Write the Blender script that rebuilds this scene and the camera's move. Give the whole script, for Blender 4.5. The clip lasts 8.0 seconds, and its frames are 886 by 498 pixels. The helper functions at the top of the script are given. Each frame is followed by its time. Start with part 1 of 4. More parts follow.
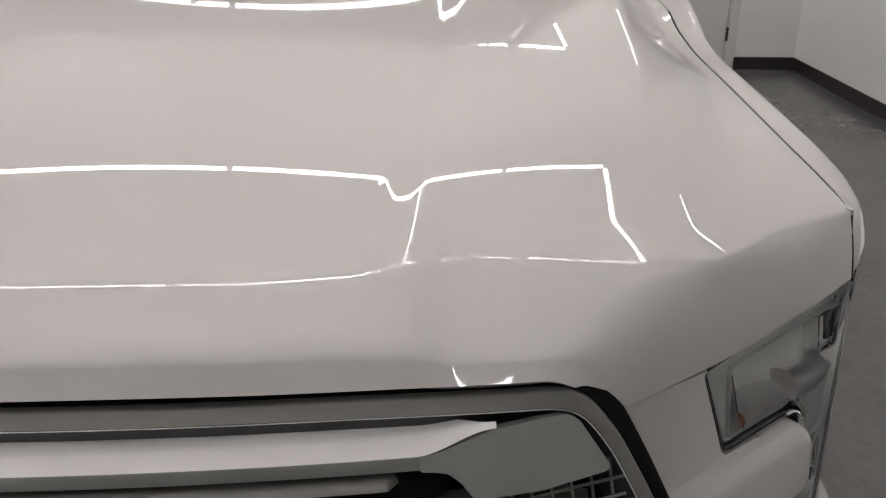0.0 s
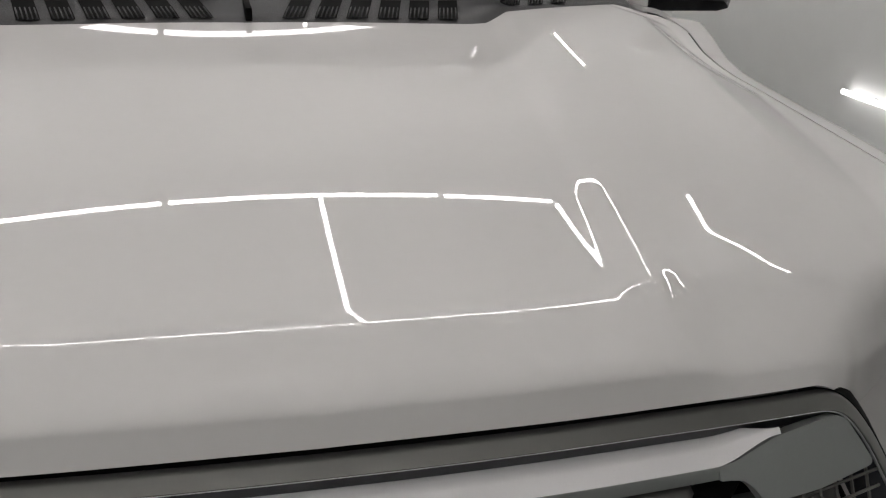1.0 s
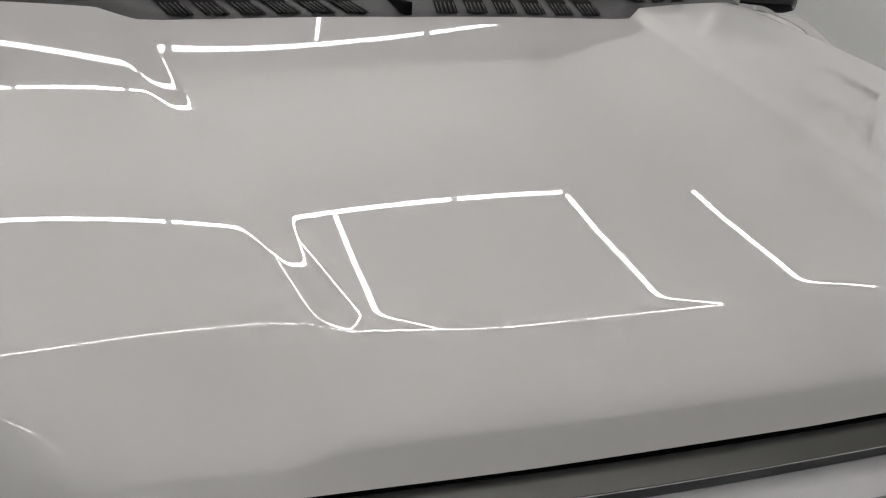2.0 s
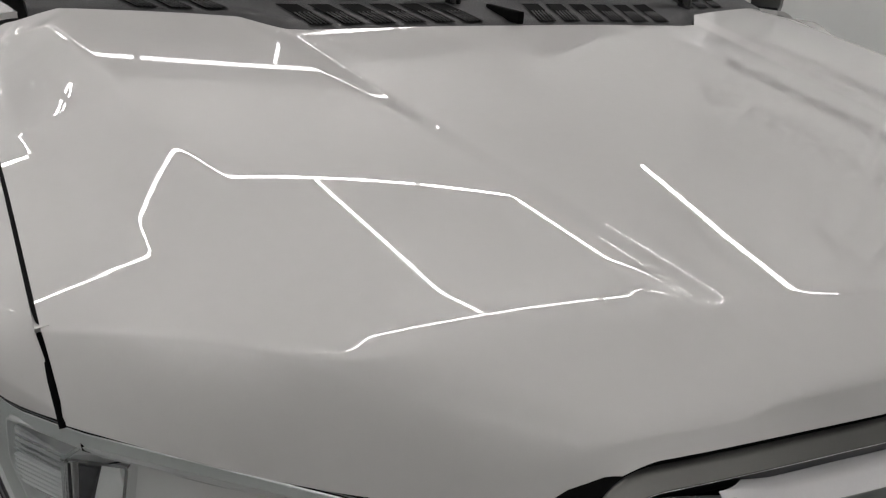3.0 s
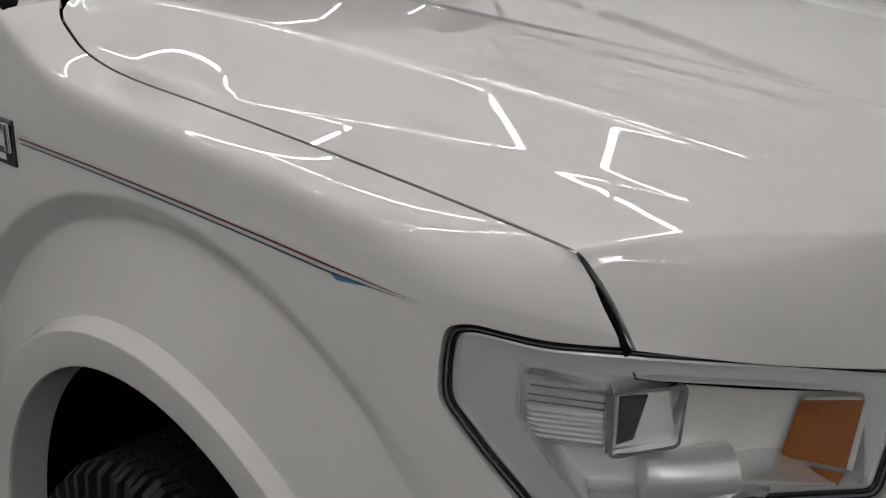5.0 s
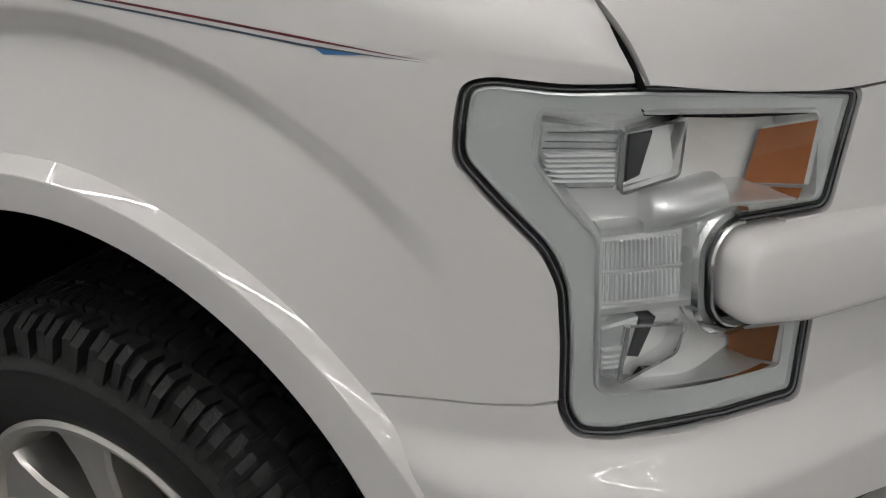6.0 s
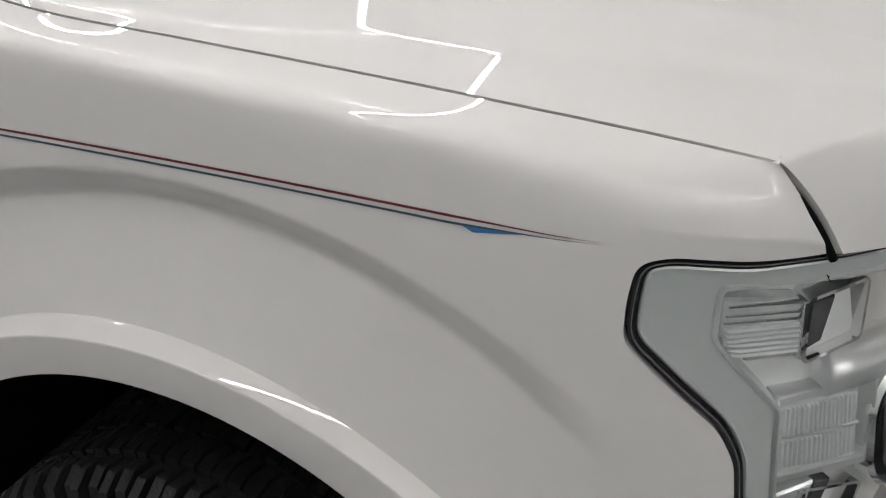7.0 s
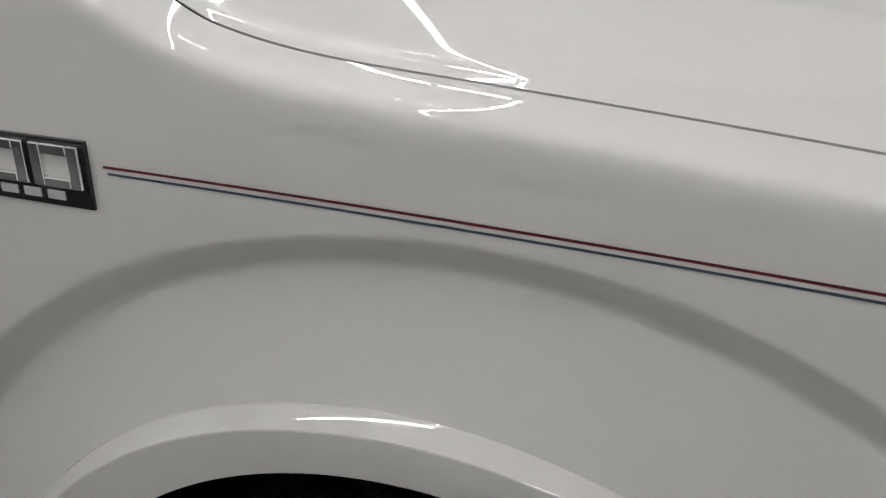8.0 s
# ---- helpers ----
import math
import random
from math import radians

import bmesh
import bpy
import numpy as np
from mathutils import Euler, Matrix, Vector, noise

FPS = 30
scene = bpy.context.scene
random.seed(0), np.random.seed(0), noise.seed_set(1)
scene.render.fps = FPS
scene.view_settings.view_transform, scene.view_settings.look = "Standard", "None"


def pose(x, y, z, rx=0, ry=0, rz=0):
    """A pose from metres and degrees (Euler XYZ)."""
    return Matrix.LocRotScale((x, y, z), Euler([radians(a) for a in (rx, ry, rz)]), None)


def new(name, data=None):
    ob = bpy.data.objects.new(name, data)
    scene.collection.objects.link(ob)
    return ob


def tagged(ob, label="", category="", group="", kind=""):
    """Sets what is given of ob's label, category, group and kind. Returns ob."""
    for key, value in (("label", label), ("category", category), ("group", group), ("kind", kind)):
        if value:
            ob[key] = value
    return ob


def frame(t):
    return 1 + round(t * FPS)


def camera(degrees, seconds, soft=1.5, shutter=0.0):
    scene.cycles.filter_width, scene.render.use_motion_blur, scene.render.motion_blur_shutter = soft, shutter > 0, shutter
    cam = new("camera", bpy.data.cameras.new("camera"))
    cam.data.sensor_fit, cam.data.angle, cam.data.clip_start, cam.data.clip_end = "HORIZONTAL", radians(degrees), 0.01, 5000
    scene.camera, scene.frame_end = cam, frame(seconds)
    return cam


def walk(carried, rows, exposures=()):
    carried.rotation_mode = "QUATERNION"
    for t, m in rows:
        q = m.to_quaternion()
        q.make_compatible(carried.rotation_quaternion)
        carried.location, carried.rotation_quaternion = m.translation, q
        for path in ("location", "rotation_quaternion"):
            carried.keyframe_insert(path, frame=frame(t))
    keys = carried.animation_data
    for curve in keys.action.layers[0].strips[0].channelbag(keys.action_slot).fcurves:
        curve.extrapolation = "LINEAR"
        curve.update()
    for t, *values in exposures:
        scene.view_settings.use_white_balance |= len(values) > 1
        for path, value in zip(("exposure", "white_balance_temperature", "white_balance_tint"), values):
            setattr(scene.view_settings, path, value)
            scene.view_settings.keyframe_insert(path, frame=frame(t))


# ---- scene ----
# The truck stands nose towards -y, its middle on x = 0; its right-hand side is x < 0.
cam = camera(49.86, 8.0, soft=1.2)
ROWS = [
    (0.0, pose(0.3314, -0.8164, 1.5646, 66.958, -1.175, -3.667)),
    (0.4, pose(0.2063, -0.8073, 1.5673, 68.291, -1.615, -7.076)),
    (0.7, pose(0.0539, -0.7841, 1.5722, 68.040, -1.884, -11.074)),
    (1.0, pose(-0.0668, -0.7749, 1.5665, 68.420, -1.823, -13.252)),
    (1.3, pose(-0.1979, -0.7381, 1.5375, 69.345, -1.946, -15.216)),
    (1.6, pose(-0.3249, -0.6982, 1.5098, 69.732, -1.838, -16.567)),
    (2.1, pose(-0.5347, -0.6032, 1.4928, 70.111, -2.229, -19.793)),
    (3.3, pose(-1.0781, -0.5320, 1.5352, 70.022, -3.427, -30.387)),
    (3.5, pose(-1.1490, -0.4723, 1.5243, 70.650, -3.496, -32.781)),
    (3.8, pose(-1.2374, -0.3619, 1.4978, 71.262, -3.550, -35.722)),
    (4.2, pose(-1.3324, -0.2276, 1.4774, 72.009, -3.275, -40.100)),
    (5.4, pose(-1.5691, -0.0682, 1.3756, 67.755, 1.228, -53.547)),
    (5.5, pose(-1.5937, -0.0291, 1.3776, 65.873, 0.056, -57.237)),
    (6.1, pose(-1.6213, -0.0004, 1.3193, 62.508, -0.618, -62.627)),
    (6.5, pose(-1.6147, 0.0435, 1.3779, 61.399, -0.382, -64.586)),
    (7.0, pose(-1.5701, 0.1944, 1.4254, 62.475, 1.563, -65.871)),
    (7.5, pose(-1.5800, 0.4129, 1.4363, 62.291, -0.323, -71.482)),
    (8.0, pose(-1.5867, 0.5498, 1.4096, 64.478, 0.333, -69.750)),
]
EXPOSURES = [(0.0, -0.36, 6750, 16.0), (0.5, -0.49, 6650, 14.0), (1.0, -0.52, 6550, 12.0), (2.1, -0.6, 6500, 11.5), (3.5, -0.65, 6500, 11.5), (4.2, -0.62, 6500, 11.5), (5.5, -0.32, 6500, 11.5), (6.1, 0.14, 6500, 11.5), (6.5, 0.3, 6450, 12.0), (7.2, -0.13, 6450, 11.0), (8.0, -0.22, 6450, 10.5)]
walk(cam, ROWS, EXPOSURES)

# ---- world and large light ----
FLOOR_Z = -0.08
CEIL_Z = 4.05
X0, X1, Y0, Y1 = -3.75, 3.72, -5.8, 6.75
TUBE_Z = 3.25
TUBE_GLOW = 36.0
world = bpy.data.worlds.new("world")
scene.world = world
world.use_nodes = True
world.node_tree.nodes["Background"].inputs[0].default_value = (0.5, 0.52, 0.55, 1)
world.node_tree.nodes["Background"].inputs[1].default_value = 0.05


# ---- materials ----
def mat(name, colour, rough=0.5, metal=0.0, coat=0.0, grain=0.0, scale=40.0, bump=0.0, bump_scale=200.0, emit=None, spec=0.5):
    m = bpy.data.materials.new(name)
    m.use_nodes = True
    nt = m.node_tree
    b = nt.nodes["Principled BSDF"]
    b.inputs["Base Color"].default_value = (*colour, 1)
    b.inputs["Roughness"].default_value = rough
    b.inputs["Metallic"].default_value = metal
    b.inputs["Coat Weight"].default_value = coat
    b.inputs["Coat Roughness"].default_value = 0.0
    b.inputs["Specular IOR Level"].default_value = spec
    tc = nt.nodes.new("ShaderNodeTexCoord")
    if grain:
        n1 = nt.nodes.new("ShaderNodeTexNoise")
        n1.inputs["Scale"].default_value = scale
        n1.inputs["Detail"].default_value = 6
        n2 = nt.nodes.new("ShaderNodeTexNoise")
        n2.inputs["Scale"].default_value = scale / 14
        n2.inputs["Detail"].default_value = 3
        add = nt.nodes.new("ShaderNodeMath")
        add.operation = "ADD"
        ramp = nt.nodes.new("ShaderNodeMapRange")
        ramp.inputs["From Min"].default_value, ramp.inputs["From Max"].default_value = 0.6, 1.4
        ramp.inputs["To Min"].default_value, ramp.inputs["To Max"].default_value = 1 - grain, 1 + grain
        mul = nt.nodes.new("ShaderNodeVectorMath")
        mul.operation = "SCALE"
        mul.inputs[0].default_value = colour
        for n in (n1, n2):
            nt.links.new(tc.outputs["Object"], n.inputs["Vector"])
        nt.links.new(n1.outputs["Fac"], add.inputs[0])
        nt.links.new(n2.outputs["Fac"], add.inputs[1])
        nt.links.new(add.outputs[0], ramp.inputs["Value"])
        nt.links.new(ramp.outputs[0], mul.inputs["Scale"])
        nt.links.new(mul.outputs[0], b.inputs["Base Color"])
    if bump:
        n3 = nt.nodes.new("ShaderNodeTexNoise")
        n3.inputs["Scale"].default_value = bump_scale
        n3.inputs["Detail"].default_value = 4
        bp = nt.nodes.new("ShaderNodeBump")
        bp.inputs["Strength"].default_value = bump
        bp.inputs["Distance"].default_value = 0.002
        nt.links.new(tc.outputs["Object"], n3.inputs["Vector"])
        nt.links.new(n3.outputs["Fac"], bp.inputs["Height"])
        nt.links.new(bp.outputs["Normal"], b.inputs["Normal"])
    if emit:
        b.inputs["Emission Color"].default_value = (*emit[:3], 1)
        b.inputs["Emission Strength"].default_value = emit[3]
    return m


def clear_mat(name, tint, gloss=0.06):
    """Clear plastic or glass: see-through, with a sharp surface gloss."""
    m = bpy.data.materials.new(name)
    m.use_nodes = True
    nt = m.node_tree
    nt.nodes.remove(nt.nodes["Principled BSDF"])
    tr = nt.nodes.new("ShaderNodeBsdfTransparent")
    tr.inputs[0].default_value = (*tint, 1)
    gl = nt.nodes.new("ShaderNodeBsdfGlossy")
    gl.inputs["Roughness"].default_value = 0.02
    fr = nt.nodes.new("ShaderNodeFresnel")
    fr.inputs["IOR"].default_value = 1.45
    mx = nt.nodes.new("ShaderNodeMixShader")
    nt.links.new(fr.outputs[0], mx.inputs[0])
    nt.links.new(tr.outputs[0], mx.inputs[1])
    nt.links.new(gl.outputs[0], mx.inputs[2])
    nt.links.new(mx.outputs[0], nt.nodes["Material Output"].inputs["Surface"])
    return m


M_PAINT = mat("white_pearl_paint", (0.66, 0.65, 0.64), 0.9, 0.0, 1.0, grain=0.012, scale=900, spec=0.05)
M_WALL = mat("white_wall_paint", (0.80, 0.81, 0.795), 0.6, grain=0.03, scale=6, bump=0.05, bump_scale=300)
M_CEIL = mat("white_ceiling_paint", (0.80, 0.795, 0.785), 0.8, grain=0.03, scale=5)
M_FLOOR = mat("grey_sealed_floor", (0.115, 0.115, 0.117), 0.22, grain=0.16, scale=30, bump=0.06, bump_scale=60)
M_BASE = mat("dark_rubber_baseboard", (0.028, 0.024, 0.023), 0.45, grain=0.2, scale=20)
M_TUBE = mat("led_tube", (0.9, 0.9, 0.9), 0.4, emit=(1.0, 0.98, 0.965, TUBE_GLOW))
M_TUBE_WALL = mat("wall_led_tube", (0.9, 0.9, 0.9), 0.4, emit=(1.0, 0.98, 0.965, 5.0))
M_CAP = mat("grey_lamp_cap", (0.55, 0.55, 0.55), 0.5)
# rubber, and the sheet that stands in for shade below the hood
M_BLACK = mat("black_rubber_and_gap_shade", (0.004, 0.004, 0.004), 0.8, spec=0.08)
M_GLOSSBLACK = mat("gloss_black_plastic", (0.01, 0.01, 0.011), 0.12, coat=0.5)
M_COWL = mat("textured_dark_plastic", (0.050, 0.050, 0.052), 0.5, grain=0.15, scale=200, bump=0.25, bump_scale=900, spec=0.3)
M_DEEP = mat("deep_vent_black", (0.004, 0.004, 0.004), 0.8, spec=0.1)
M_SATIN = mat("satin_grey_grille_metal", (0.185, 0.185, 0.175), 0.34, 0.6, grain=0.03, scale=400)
# near-white base holds the lamp reflection that whitens the silver bar
M_SATIN_GLARE = mat("satin_silver_bar_with_glare", (0.93, 0.92, 0.93), 0.26, 0.15, grain=0.02, scale=400)
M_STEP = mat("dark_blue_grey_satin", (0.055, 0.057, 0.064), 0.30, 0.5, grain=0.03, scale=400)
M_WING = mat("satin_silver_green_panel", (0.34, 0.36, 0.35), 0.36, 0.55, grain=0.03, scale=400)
M_CHROME = mat("chrome", (0.82, 0.82, 0.82), 0.06, 1.0)
M_CHROME_SOFT = mat("satin_chrome", (0.90, 0.91, 0.91), 0.30, 0.70)
M_CRYSTAL = mat("clear_moulded_lamp", (0.86, 0.88, 0.88), 0.08, 0.1, coat=1.0, grain=0.05, scale=150)
M_REFLECTOR = mat("headlight_silver_housing", (0.93, 0.94, 0.93), 0.28, 0.10, grain=0.04, scale=80)
M_GUIDE = mat("frosted_light_guide", (0.69, 0.72, 0.71), 0.38, 0.0, coat=0.4, grain=0.04, scale=120)
M_AMBER = mat("amber_reflector", (0.42, 0.135, 0.028), 0.28, 0.1, coat=0.8, grain=0.12, scale=160)
M_CLAMP = mat("polished_chrome_trim", (0.86, 0.87, 0.87), 0.13, 1.0, grain=0.02, scale=200)
M_CUT = mat("clear_cut_lamp", (0.80, 0.82, 0.82), 0.14, 0.45, coat=1.0, grain=0.30, scale=55, bump=0.5, bump_scale=70)
M_SMOKE = mat("smoked_lamp_strip", (0.27, 0.275, 0.29), 0.25, 0.1, coat=0.6, grain=0.06, scale=90)
M_SMOKE_DARK = mat("smoked_lamp_window", (0.085, 0.085, 0.09), 0.2, 0.2, coat=0.8, grain=0.35, scale=45)
M_AMBER_DARK = mat("brown_amber_reflector", (0.27, 0.095, 0.018), 0.3, 0.1, coat=0.8, grain=0.15, scale=160)
M_RUBBER = mat("tyre_rubber", (0.010, 0.0108, 0.0106), 0.54, grain=0.35, scale=60, bump=0.5, bump_scale=240, spec=0.4)
M_RIM = mat("machined_alloy", (0.62, 0.60, 0.57), 0.28, 0.85, grain=0.05, scale=60)
M_RED = mat("dark_red_pinstripe", (0.12, 0.008, 0.014), 0.4, coat=0.6)
M_NAVY = mat("slate_blue_pinstripe", (0.045, 0.065, 0.095), 0.4, coat=0.6)
M_BLUE = mat("blue_stripe_tip", (0.03, 0.15, 0.36), 0.4, coat=0.6)
M_SIGN = mat("dark_wall_lettering", (0.05, 0.05, 0.055), 0.5)
M_GLASS = clear_mat("windscreen_glass", (0.06, 0.07, 0.068))
M_LENS = clear_mat("headlight_lens", (0.95, 0.96, 0.96))
M_HIDDEN = mat("black_underbody", (0.012, 0.012, 0.012), 0.8)
M_CABIN = mat("dark_cabin_trim", (0.012, 0.012, 0.013), 0.7, grain=0.2, scale=30)
M_DOOR = mat("grey_white_door_paint", (0.66, 0.665, 0.65), 0.5, grain=0.02, scale=12)


# ---- mesh helpers ----
def part(name, data, material, parent=None, label="", smooth=True):
    """Link a mesh or a bmesh as one object, under a thing where one is given."""
    if isinstance(data, bmesh.types.BMesh):
        me = bpy.data.meshes.new(name)
        data.to_mesh(me)
        data.free()
    else:
        me = data
    me.materials.append(material)
    if smooth:
        me.polygons.foreach_set("use_smooth", [True] * len(me.polygons))
    ob = new(name, me)
    if parent is not None:
        ob.parent = parent
    if label:
        tagged(ob, label)
    return ob


def pydata(name, verts, faces):
    me = bpy.data.meshes.new(name)
    me.from_pydata([tuple(map(float, v)) for v in verts], [], faces)
    me.update()
    return me


def empty(name, loc=(0, 0, 0)):
    ob = new(name)
    ob.location = loc
    return ob


def box_bm(bm, lo, hi, bevel=0.0, m=None):
    r = bmesh.ops.create_cube(bm, size=1.0)
    vs = r["verts"]
    c = [(a + b) / 2 for a, b in zip(lo, hi)]
    d = [b - a for a, b in zip(lo, hi)]
    for v in vs:
        v.co = Vector((c[0] + v.co.x * d[0], c[1] + v.co.y * d[1], c[2] + v.co.z * d[2]))
    if bevel:
        es = list({e for v in vs for e in v.link_edges})
        r = bmesh.ops.bevel(bm, geom=es, offset=bevel, segments=2, affect="EDGES", profile=0.6)
        vs = list({v for f in r["faces"] for v in f.verts} | {v for v in vs if v.is_valid})
    if m is not None:
        for v in vs:
            v.co = m @ v.co
    return bm


def box(name, lo, hi, material, parent=None, bevel=0.0, label="", smooth=False):
    return part(name, box_bm(bmesh.new(), lo, hi, bevel), material, parent, label, smooth)


def sharpen(bm, degrees=35):
    for e in bm.edges:
        if len(e.link_faces) == 2 and e.calc_face_angle(0) > radians(degrees):
            e.smooth = False


def tube_path(pts, r, n=8, closed=False):
    """A round bar along a line of points."""
    pts = [Vector(p) for p in pts]
    bm = bmesh.new()
    rings = []
    for i, p in enumerate(pts):
        a = pts[i - 1] if (i or closed) else p
        b = pts[(i + 1) % len(pts)] if (i + 1 < len(pts) or closed) else p
        d = (b - a).normalized()
        side = d.cross(Vector((0, 0, 1)))
        if side.length < 1e-4:
            side = Vector((1, 0, 0))
        side.normalize()
        up = side.cross(d)
        rad = r[i] if isinstance(r, (list, tuple)) else r
        rings.append([bm.verts.new(p + rad * (math.cos(q) * side + math.sin(q) * up)) for q in (2 * math.pi * k / n for k in range(n))])
    m = len(rings)
    for i in range(m if closed else m - 1):
        a, b = rings[i], rings[(i + 1) % m]
        for k in range(n):
            bm.faces.new((a[k], a[(k + 1) % n], b[(k + 1) % n], b[k]))
    if not closed:
        bm.faces.new(rings[0][::-1])
        bm.faces.new(rings[-1])
    bmesh.ops.recalc_face_normals(bm, faces=bm.faces)
    sharpen(bm, 60)
    return bm


def near_boundary(p, poly):
    """For points p (n, 2): which lie inside the polygon, and the nearest place on its edge."""
    p, poly = np.asarray(p, float), np.asarray(poly, float)
    best, place, inside = np.full(len(p), 1e9), np.zeros_like(p), np.zeros(len(p), bool)
    for a, b in zip(poly, np.roll(poly, -1, axis=0)):
        d = b - a
        u = np.clip(((p - a) @ d) / max(d @ d, 1e-12), 0, 1)
        q = a + u[:, None] * d
        e = ((p - q) ** 2).sum(1)
        m = e < best
        best[m], place[m] = e[m], q[m]
        cross = (a[1] > p[:, 1]) != (b[1] > p[:, 1])
        with np.errstate(divide="ignore", invalid="ignore"):
            xx = a[0] + (p[:, 1] - a[1]) * d[0] / (d[1] if abs(d[1]) > 1e-12 else 1e-12)
        inside ^= cross & (p[:, 0] < xx)
    return inside, place


def rounded(poly, r, n=5):
    """A polygon with its corners rounded by about r."""
    out = []
    P = [Vector(q) for q in poly]
    for i, p in enumerate(P):
        a, b = P[i - 1], P[(i + 1) % len(P)]
        ra, rb = min(r, (a - p).length * 0.45), min(r, (b - p).length * 0.45)
        s, e = p + (a - p).normalized() * ra, p + (b - p).normalized() * rb
        for k in range(n + 1):
            t = k / n
            out.append(tuple((1 - t) ** 2 * s + 2 * t * (1 - t) * p + t * t * e))
    return out


def offset_poly(poly, d):
    """The polygon grown outwards by d (shrunk where d < 0)."""
    P = np.array(poly, float)
    area = 0.5 * np.sum(P[:, 0] * np.roll(P[:, 1], -1) - np.roll(P[:, 0], -1) * P[:, 1])
    e1 = P - np.roll(P, 1, axis=0)
    e2 = np.roll(P, -1, axis=0) - P
    n1 = np.stack([e1[:, 1], -e1[:, 0]], 1) / np.maximum(np.linalg.norm(e1, axis=1), 1e-9)[:, None]
    n2 = np.stack([e2[:, 1], -e2[:, 0]], 1) / np.maximum(np.linalg.norm(e2, axis=1), 1e-9)[:, None]
    n = n1 + n2
    n /= np.maximum(np.linalg.norm(n, axis=1), 0.3)[:, None]
    return [tuple(q) for q in P + n * d * (1 if area > 0 else -1)]


def sheet(A, B, fn, holes=(), keep=(), flange=0.0, outward=(0, 0, 1), trim_from=0, sharp=40):
    """A skin over the grid of parameters A, B, cut cleanly along holes (left out) and keep (kept), with a folded edge."""
    A, B = A.copy(), B.copy()
    nu, nv = A.shape
    dead = np.zeros((nu, nv), bool)
    snap = np.zeros((nu, nv), bool)
    live_face = np.ones((nu - 1, nv - 1), bool)
    for poly, want in [(h, False) for h in holes] + [(k, True) for k in keep]:
        pts = np.stack([A[trim_from:].ravel(), B[trim_from:].ravel()], 1)
        ins, place = near_boundary(pts, poly)
        out = (ins if not want else ~ins).reshape(nu - trim_from, nv)
        gone = np.zeros((nu, nv), bool)
        gone[trim_from:] = out
        f = gone[:-1, :-1] & gone[1:, :-1] & gone[1:, 1:] & gone[:-1, 1:]
        live_face &= ~f
        pa, pb = place[:, 0].reshape(out.shape), place[:, 1].reshape(out.shape)
        touch = np.zeros((nu, nv), bool)
        for di in (0, 1):
            for dj in (0, 1):
                touch[di:nu - 1 + di, dj:nv - 1 + dj] |= live_face
        mv = gone & touch
        A[trim_from:][mv[trim_from:]] = pa[mv[trim_from:]]
        B[trim_from:][mv[trim_from:]] = pb[mv[trim_from:]]
    X = fn(A, B)
    bm = bmesh.new()
    vs = {}
    for i in range(nu - 1):
        for j in range(nv - 1):
            if live_face[i, j]:
                q = []
                for a, b in ((i, j), (i + 1, j), (i + 1, j + 1), (i, j + 1)):
                    if (a, b) not in vs:
                        vs[a, b] = bm.verts.new(X[a, b])
                    q.append(vs[a, b])
                bm.faces.new(q)
    bmesh.ops.dissolve_degenerate(bm, dist=1e-5, edges=bm.edges)
    bm.normal_update()
    if sum((f.normal.dot(Vector(outward)) * f.calc_area() for f in bm.faces), 0.0) < 0:
        bmesh.ops.reverse_faces(bm, faces=bm.faces)
        bm.normal_update()
    if flange:
        rim = [e for e in bm.edges if len(e.link_faces) == 1]
        nrm = {v: v.normal.copy() for e in rim for v in e.verts}
        r = bmesh.ops.extrude_edge_only(bm, edges=rim)
        new_v = [g for g in r["geom"] if isinstance(g, bmesh.types.BMVert)]
        olds = {tuple(round(c, 7) for c in v.co): n for v, n in nrm.items()}
        for v in new_v:
            v.co -= olds[tuple(round(c, 7) for c in v.co)] * flange
        for e in rim:
            if e.is_valid:
                e.smooth = False
    return bm


# ---- the shape of the truck's nose ----
PLAN = np.array([(0.50, -0.06), (0.60, -0.002), (0.676, 0.045), (0.79, 0.115), (0.894, 0.189), (0.945, 0.26), (0.965, 0.32), (0.972, 0.40), (0.972, 0.8), (0.972, 1.2), (0.972, 2.2)])
PLAN_W = np.concatenate([[0], np.cumsum(np.hypot(*np.diff(PLAN, axis=0).T))])


def spline(x, xs, ys):
    """A smooth line through the knots that does not overshoot."""
    x, xs, ys = np.asarray(x, float), np.asarray(xs, float), np.asarray(ys, float)
    h, d = np.diff(xs), np.diff(ys) / np.diff(xs)
    m = np.zeros(len(xs))
    m[0], m[-1] = d[0], d[-1]
    for i in range(1, len(xs) - 1):
        if d[i - 1] * d[i] > 0:
            w1, w2 = 2 * h[i] + h[i - 1], h[i] + 2 * h[i - 1]
            m[i] = (w1 + w2) / (w1 / d[i - 1] + w2 / d[i])
    i = np.clip(np.searchsorted(xs, x) - 1, 0, len(xs) - 2)
    t = np.clip((x - xs[i]) / h[i], -0.5, 1.5)
    lin = ys[i] + d[i] * (x - xs[i])
    out = (2 * t**3 - 3 * t**2 + 1) * ys[i] + (t**3 - 2 * t**2 + t) * h[i] * m[i] + (-2 * t**3 + 3 * t**2) * ys[i + 1] + (t**3 - t**2) * h[i] * m[i + 1]
    return np.where((x < xs[0]) | (x > xs[-1]), lin, out)


def plan(w):
    return spline(w, PLAN_W, PLAN[:, 0]), spline(w, PLAN_W, PLAN[:, 1])


def sm(t):
    t = np.clip(t, 0, 1)
    return t * t * (3 - 2 * t)


def lean(w, z):
    return 0.17 * np.clip(1.054 - z, -0.02, 0.5) * sm((0.6 - w) / 0.25)


